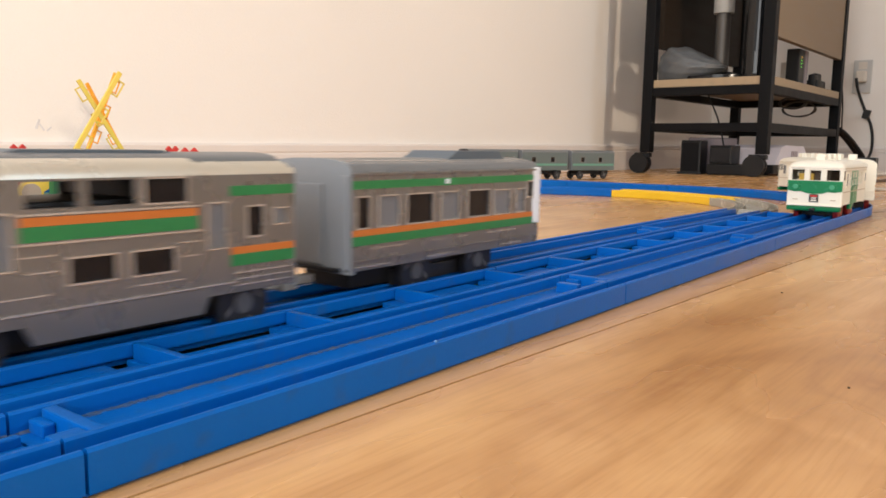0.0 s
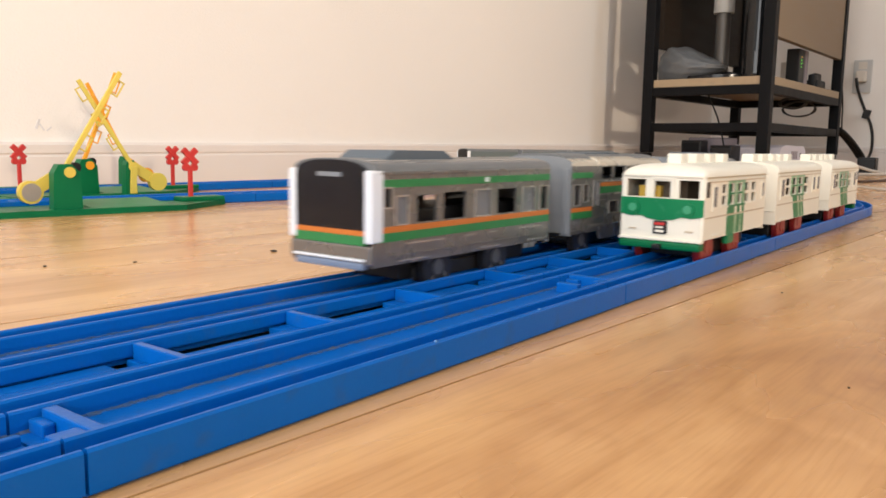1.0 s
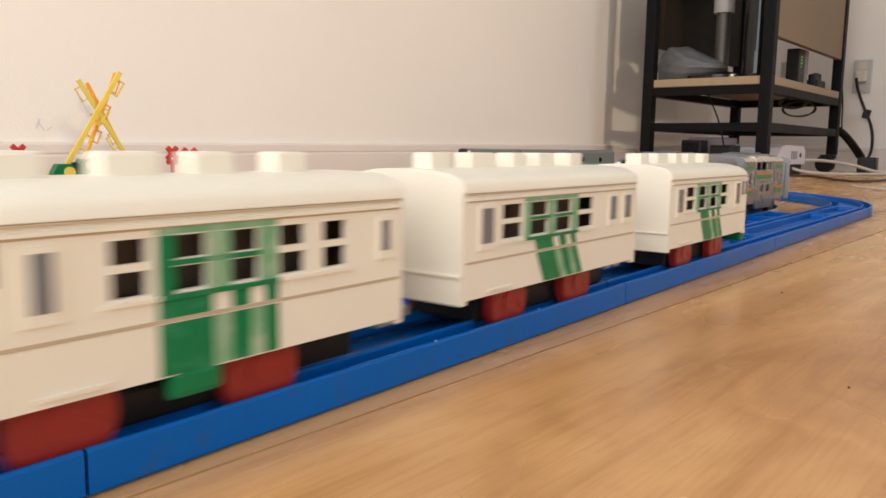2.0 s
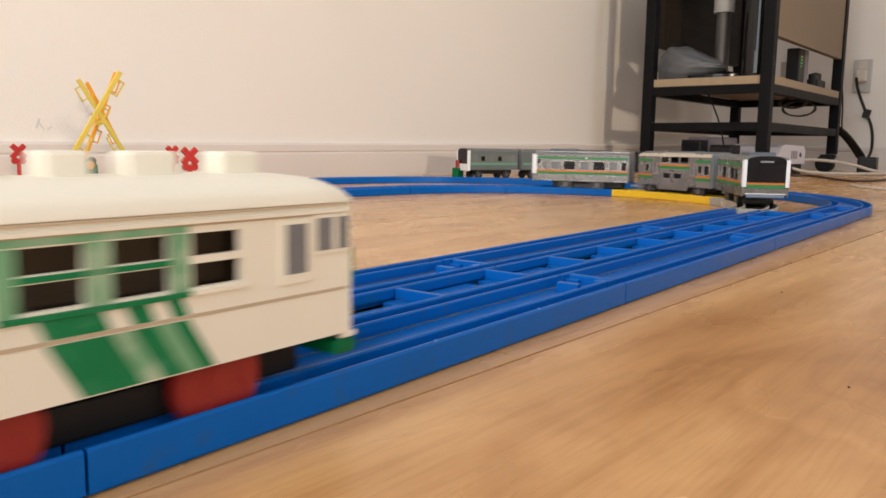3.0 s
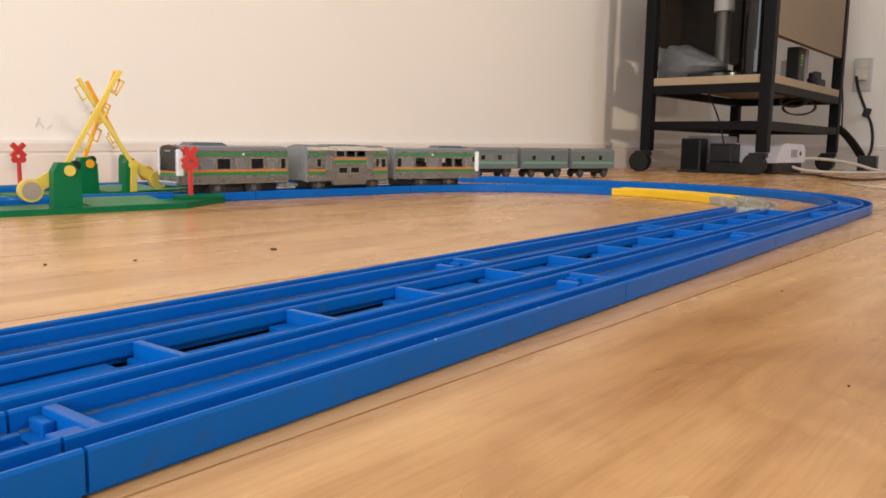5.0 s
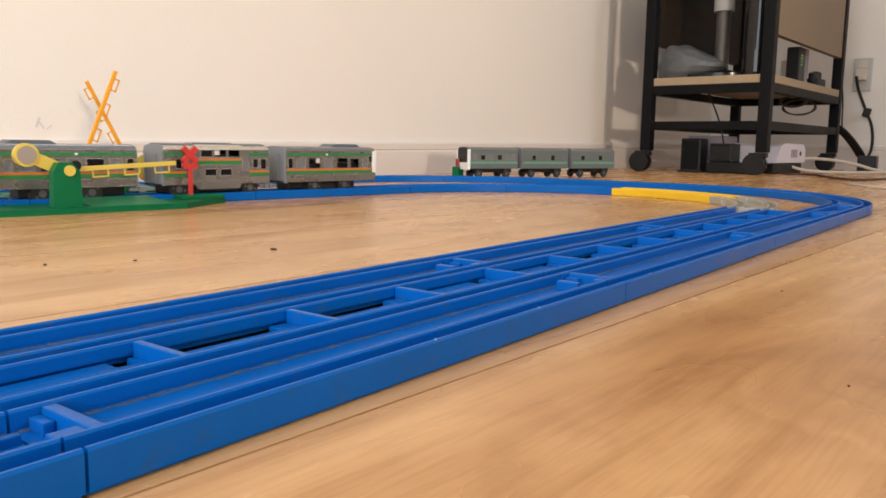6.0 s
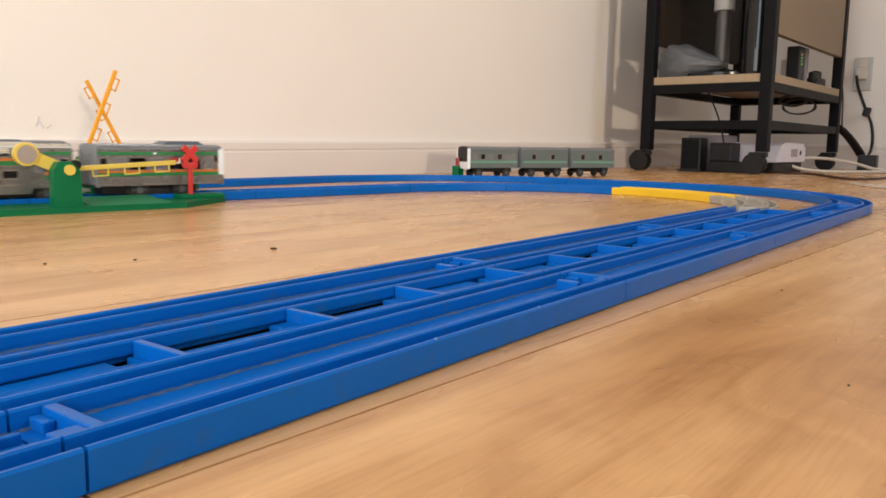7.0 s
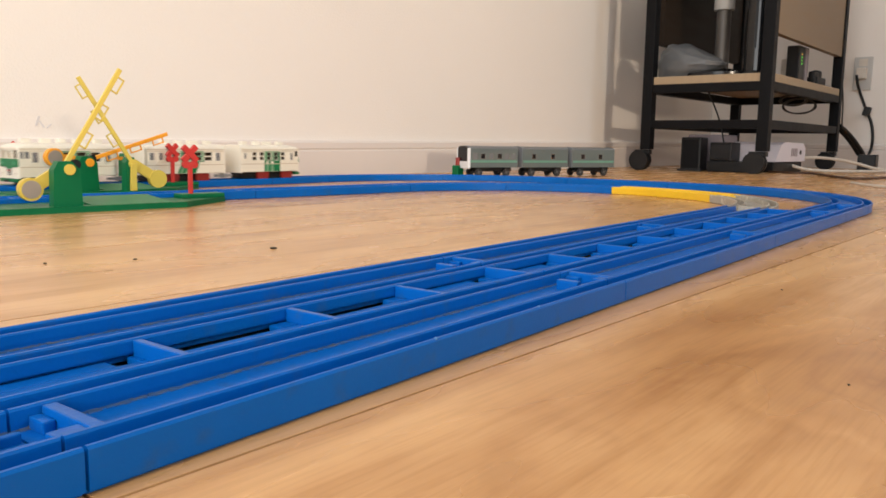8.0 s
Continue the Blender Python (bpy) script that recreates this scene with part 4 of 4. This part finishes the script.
    part("front_plate", boxes((-2, 0.2, 3, 51, 5, 41), bevel=0.8), FACE_BLACK, mb)
    solo("storage_box", boxes((0, 110, 0, 90, 0, 92), bevel=4), LILAC_BOX, "dull lilac box under the rack", "box", at=on_rack(152, 158, 0))
    wb = thing("white_device", "white rounded plastic device on the floor under the rack", "device", at=on_rack(150, 28, 0, -4))
    part("base", boxes((0, 190, 0, 120, 0, 26), bevel=3), BLACK, wb)
    bm = bmesh.new()
    prism(bm, [(-8, 27), (28, 68), (50, 75), (176, 73), (192, 62), (192, 27)], "y", -6, 118)
    part("cover", bm, WHITE_BOX, wb)
    for i in range(4):
        part("vent_slot", boxes((95 + i * 11, 102 + i * 11, -6.6, -5.8, 40, 60)), LILAC_BOX, wb)
    part("lens", discs(((158, -6.4, 50), 6, 1.2)), BLACK, wb)
    # small bits of the corner
    solo("power_strip", boxes((0, 130, 0, 46, 0, 46), bevel=4), BLACK, "black power adapter on the floor by the wall", "power strip", at=on_rack(590, -110, 0, 8))
    ou = thing("wall_outlet", "white wall outlet with a plug and cable", "outlet", at=ROOM @ pose((X1 - 0.5) * MM, 0.452, 0.292))
    part("plate", boxes((-7, 0, -26, 26, -50, 50), bevel=2), PLATE, ou)
    part("plug", boxes((-32, -7, -14, 14, -18, 16), bevel=4), CABLE_WHITE, ou)
    part("socket", boxes((-8.2, -6.8, -12, 12, 22, 44), bevel=0.5), CABLE_WHITE, ou)


build_rack_things()

# ---- cables, small toys, crumbs and dust ----


def ring_points(c, rx, rz, turns, n=9, drift=14):
    return [(c[0] + drift * math.sin(k * 1.7), c[1] + rx * math.cos(2 * math.pi * k / n), c[2] + rz * math.sin(2 * math.pi * k / n)) for k in range(int(n * turns) + 1)]


def build_small():
    tube("white_cable", [(2059, 409, 29), (2150, 374, 38), (2228, 321, 36), (2295, 263, 22), (2330, 225, 6), (2420, 150, 3), (2560, 60, 3)], 4.2, CABLE_WHITE, "white cable curving over the floor", "cable")
    tube("white_cable", [(2065, 401, 30), (2077, 382, 14), (2111, 335, 4.5), (2152, 264, 4), (2278, 190, 4), (2420, 120, 4)], 4.0, CABLE_WHITE, "white cable lying on the floor", "cable")
    tube("brown_cable", [(1985, 440, 3), (1906, 354, 3), (1947, 300, 3), (1702, 205, 3), (1640, 154, 3), (1878, 121, 3), (2050, 60, 3)], 2.6, CABLE_BROWN, "thin brown cable on the floor", "cable")
    tube("black_cable", [(2630, 345, 285), (2632, 342, 262), (2640, 335, 235), (2648, 316, 185), (2650, 292, 133), (2630, 285, 60), (2600, 290, 44)], 4.2, BLACK, "black cable hanging from the wall outlet", "cable")
    solo("cord_clip", boxes((-9, 9, -10, 10, -14, 14), bevel=3), BLACK, "black switch on the hanging cord", "switch", at=pose(2.650, 0.312, 0.176, 14))
    tube("thin_cord", [(2470, 352, 240), (2500, 352, 200), (2490, 350, 150), (2499, 349, 123)], 2.2, BLACK, "thin black cord behind the rack leg", "cord")
    for d in (0, 12):
        tube("ribbed_plug", [(2478, 352 + d, 126), (2520, 330 + d, 108), (2575, 300 + d, 46)], 7, BLACK, "thick black plug lead by the rack", "plug lead")
    tube("cable_coil", ring_points((2270, 436, 192), 36, 15, 3.2), 2.6, POLE, "loose grey coil of cable hanging under the shelf", "cable coil")
    tube("cable_coil", ring_points((2360, 440, 180), 46, 22, 2.2), 2.2, POLE, "loose grey coil of cable hanging under the shelf", "cable coil")
    tube("thin_cord", [(1930, 560, 205), (1940, 540, 160), (1935, 520, 110), (1920, 500, 40), (1930, 480, 3)], 2.0, BLACK, "thin black cord hanging under the shelf", "cord")
    tube("flat_white_lead", [(1460, 135, 2), (1400, 108, 2), (1345, 66, 2), (1300, 10, 2)], 2.6, CABLE_WHITE, "pale lead lying on the floor", "cable")
    sig = thing("toy_signal", "small toy signal with a red lamp on a green foot", "toy signal", at=pose(1.100, 0.7265, 0))
    part("foot", boxes((-9, 9, -7, 7, 0, 20), bevel=2), GREEN, sig)
    part("lamp", discs(((0, 0, 27), 4.5, 14, "z", 20)), RED_WHEEL, sig, smooth=40)
    # dry crumbs on the boards
    for x, y, r in ((224, 214, 1.5), (115, 251, 1.0), (151, 233, 0.8), (287, -40, 0.6), (155, -89, 0.5)):
        bm = bmesh.new()
        bmesh.ops.create_icosphere(bm, subdivisions=1, radius=r * MM)
        for v in bm.verts:
            v.co = Vector((v.co.x * 1.5, v.co.y * random.uniform(0.5, 1), v.co.z * 0.5))
        solo("crumb", bm, DARK_SPECK, "dark crumb on the floor board", "crumb", "crumbs on the floor", at=pose(x * MM, y * MM, r * 0.4 * MM, 0, 0, x * 7))
    # scribble on the wallpaper
    bm = bmesh.new()
    for k, (u, w, z, h, a) in enumerate(((0, 6, 0, 13, 20), (5, 4, -4, 10, -35), (14, 3, -6, 8, 50))):
        bmesh.ops.create_cube(bm, size=1, matrix=Matrix.Translation((u * MM, 0, z * MM)) @ pose(0, 0, 0, 0, a, 0) @ Matrix.Diagonal((w * 0.5 * MM, 0.001, h * MM, 1)))
    solo("wall_scribble", bm, FAINT_BAR, "faint bluish pencil scribble on the wallpaper", "scribble", at=ROOM @ pose(0.386, (Y1 - 0.2) * MM, 0.080))
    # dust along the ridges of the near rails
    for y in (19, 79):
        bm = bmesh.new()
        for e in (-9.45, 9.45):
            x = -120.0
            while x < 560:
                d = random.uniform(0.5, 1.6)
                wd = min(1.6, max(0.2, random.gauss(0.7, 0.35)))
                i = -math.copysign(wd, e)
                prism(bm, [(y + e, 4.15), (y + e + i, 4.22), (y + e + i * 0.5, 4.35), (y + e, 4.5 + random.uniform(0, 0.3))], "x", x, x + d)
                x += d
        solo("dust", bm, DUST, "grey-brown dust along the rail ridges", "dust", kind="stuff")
    # burrs where the rails came off the mould
    for x, y in ((96, 0.5), (150, 0.6), (240, 0.6)):
        solo("plastic_burr", boxes((x, x + 0.9, y - 0.3, y + 0.3, 8.5, 9.2), bevel=0.2), BURR, "tiny pale burr on the rail edge", "burr", "burrs on the rails")


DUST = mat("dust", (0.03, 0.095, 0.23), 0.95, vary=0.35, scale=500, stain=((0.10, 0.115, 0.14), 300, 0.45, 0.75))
BURR = mat("pale_blue_burr", (0.12, 0.30, 0.62), 0.5)
build_small()

# ---- floor boards ----


def build_boards():
    """Long boards laid along the wall, cut to the room at both ends; boards of one size share a mesh."""
    W, L, gap = 150.0, 1820.0, 0.9
    cut = {}
    row, y = 0, -2254.0
    while y < Y1 - 1:
        x = X0 - (row * 900) % L
        while x < X1:
            a, b = max(x, X0), min(x + L, X1)
            c, d = max(y, Y0), min(y + W, Y1)
            x += L
            if b - a < 5 or d - c < 5:
                continue
            size = (round(b - a), round(d - c))
            if size not in cut:
                cut[size] = mesh_of("plank", boxes((gap / 2, b - a - gap / 2, gap / 2, d - c - gap / 2, -12, 0)), WOOD)
            ob = new("plank", cut[size])
            ob.parent = FLOOR
            ob.location = (a * MM, c * MM, 0)
        y += W
        row += 1


build_boards()

# ---- movement ----
SILVER_RUN = [(0, -158), (0.5, -11), (1.0, 135.6), (1.5, 278), (2.8, 640), (3.5, 832), (4.5, 1097), (5.2, 1222), (5.8, 1324), (6.2, 1376), (6.5, 1414), (6.8, 1494), (7.0, 1547), (7.4, 1677), (8.0, 1880)]
CREAM_RUN = [(0, 617), (1.0, 296), (1.5, 136), (2.8, -261), (3.0, -319), (3.3, -408), (7.6, -2007), (8.0, -2150)]


def smooth_run(run):
    ts, ss = np.array(run, float).T
    sl = np.gradient(ss, ts)

    def at_time(t):
        i = int(min(max(np.searchsorted(ts, t) - 1, 0), len(ts) - 2))
        h = ts[i + 1] - ts[i]
        u = (t - ts[i]) / h
        return ((2 * u**3 - 3 * u**2 + 1) * ss[i] + (u**3 - 2 * u**2 + u) * h * sl[i] + (3 * u**2 - 2 * u**3) * ss[i + 1] + (u**3 - u**2) * h * sl[i + 1])
    return at_time


def on_line(line, s):
    ds, xy = line
    total = ds[-1] - ds[0]
    s = (s - ds[0]) % total + ds[0]
    return np.array((np.interp(s, ds, xy[:, 0]), np.interp(s, ds, xy[:, 1])))


def car_pose(line, mid, front):
    """A car whose +x end points along the line (front 1) or against it (-1), standing on its two axles."""
    a, b = on_line(line, mid - 30), on_line(line, mid + 30)
    c, d = (a + b) / 2, (b - a) * front
    return pose(c[0] * MM, c[1] * MM, 0, 0, 0, math.degrees(math.atan2(d[1], d[0])))


def gate_rows(up, down, keys, turn):
    """keys: (seconds, share of the way up)."""
    return [(t, turn @ pose(0, 0, 0, 0, -(down + (up - down) * k), 0)) for t, k in keys]


def motions():
    inner, outer = line_of(INNER), line_of(OUTER)
    run_s, run_c = smooth_run(SILVER_RUN), smooth_run(CREAM_RUN)
    times = [i / 10 for i in range(81)]
    for car, off, front in SILVER_TRAIN:
        walk(car, [(t, car_pose(inner, run_s(t) + off, front)) for t in times])
    for car, off in CREAM_TRAIN:
        walk(car, [(t, car_pose(outer, run_c(t) + off, 1)) for t in times])
    fronts = {c: (f, run_s) for c, _, f in SILVER_TRAIN}
    fronts.update({c: (1, run_c) for c, _ in CREAM_TRAIN})
    for car, ob, x, r in AXLES:
        if car in fronts:
            f, run = fronts[car]
            walk(ob, [(k / FPS, pose(x * MM, 0, (3.7 + r) * MM, 0, f * math.degrees((run(k / FPS) - run(0)) / r), 0)) for k in range(8 * FPS + 1)])
    for (key, s), (g, pivot) in GATES.items():
        turn = pose(pivot[0] * MM, pivot[1] * MM, 0.0345, 0, 0, 0 if s < 0 else 180)
        if key == "near" and s < 0:
            keys = [(0, 1), (5.0, 1), (5.3, 0), (7.3, 0), (7.4, 0.12), (7.5, 0.30), (7.6, 0.88), (7.7, 1), (8, 1)]
        elif key == "near":
            keys = [(0, 1), (5.0, 1), (5.3, 0), (7.25, 0), (7.35, 0.4), (7.45, 0.95), (7.5, 1), (8, 1)]
        elif s < 0:
            keys = [(0, 1), (7.0, 1), (7.1, 0.5), (7.2, 0.12), (7.3, 0), (8, 0)]
        else:
            keys = [(0, 1), (7.25, 1), (7.35, 0.6), (7.45, 0.1), (7.55, 0), (8, 0)]
        up, down = (59, 3) if key == "near" else (67, 17) if s < 0 else (62, 2)
        walk(g, gate_rows(up, down, keys, turn))


motions()
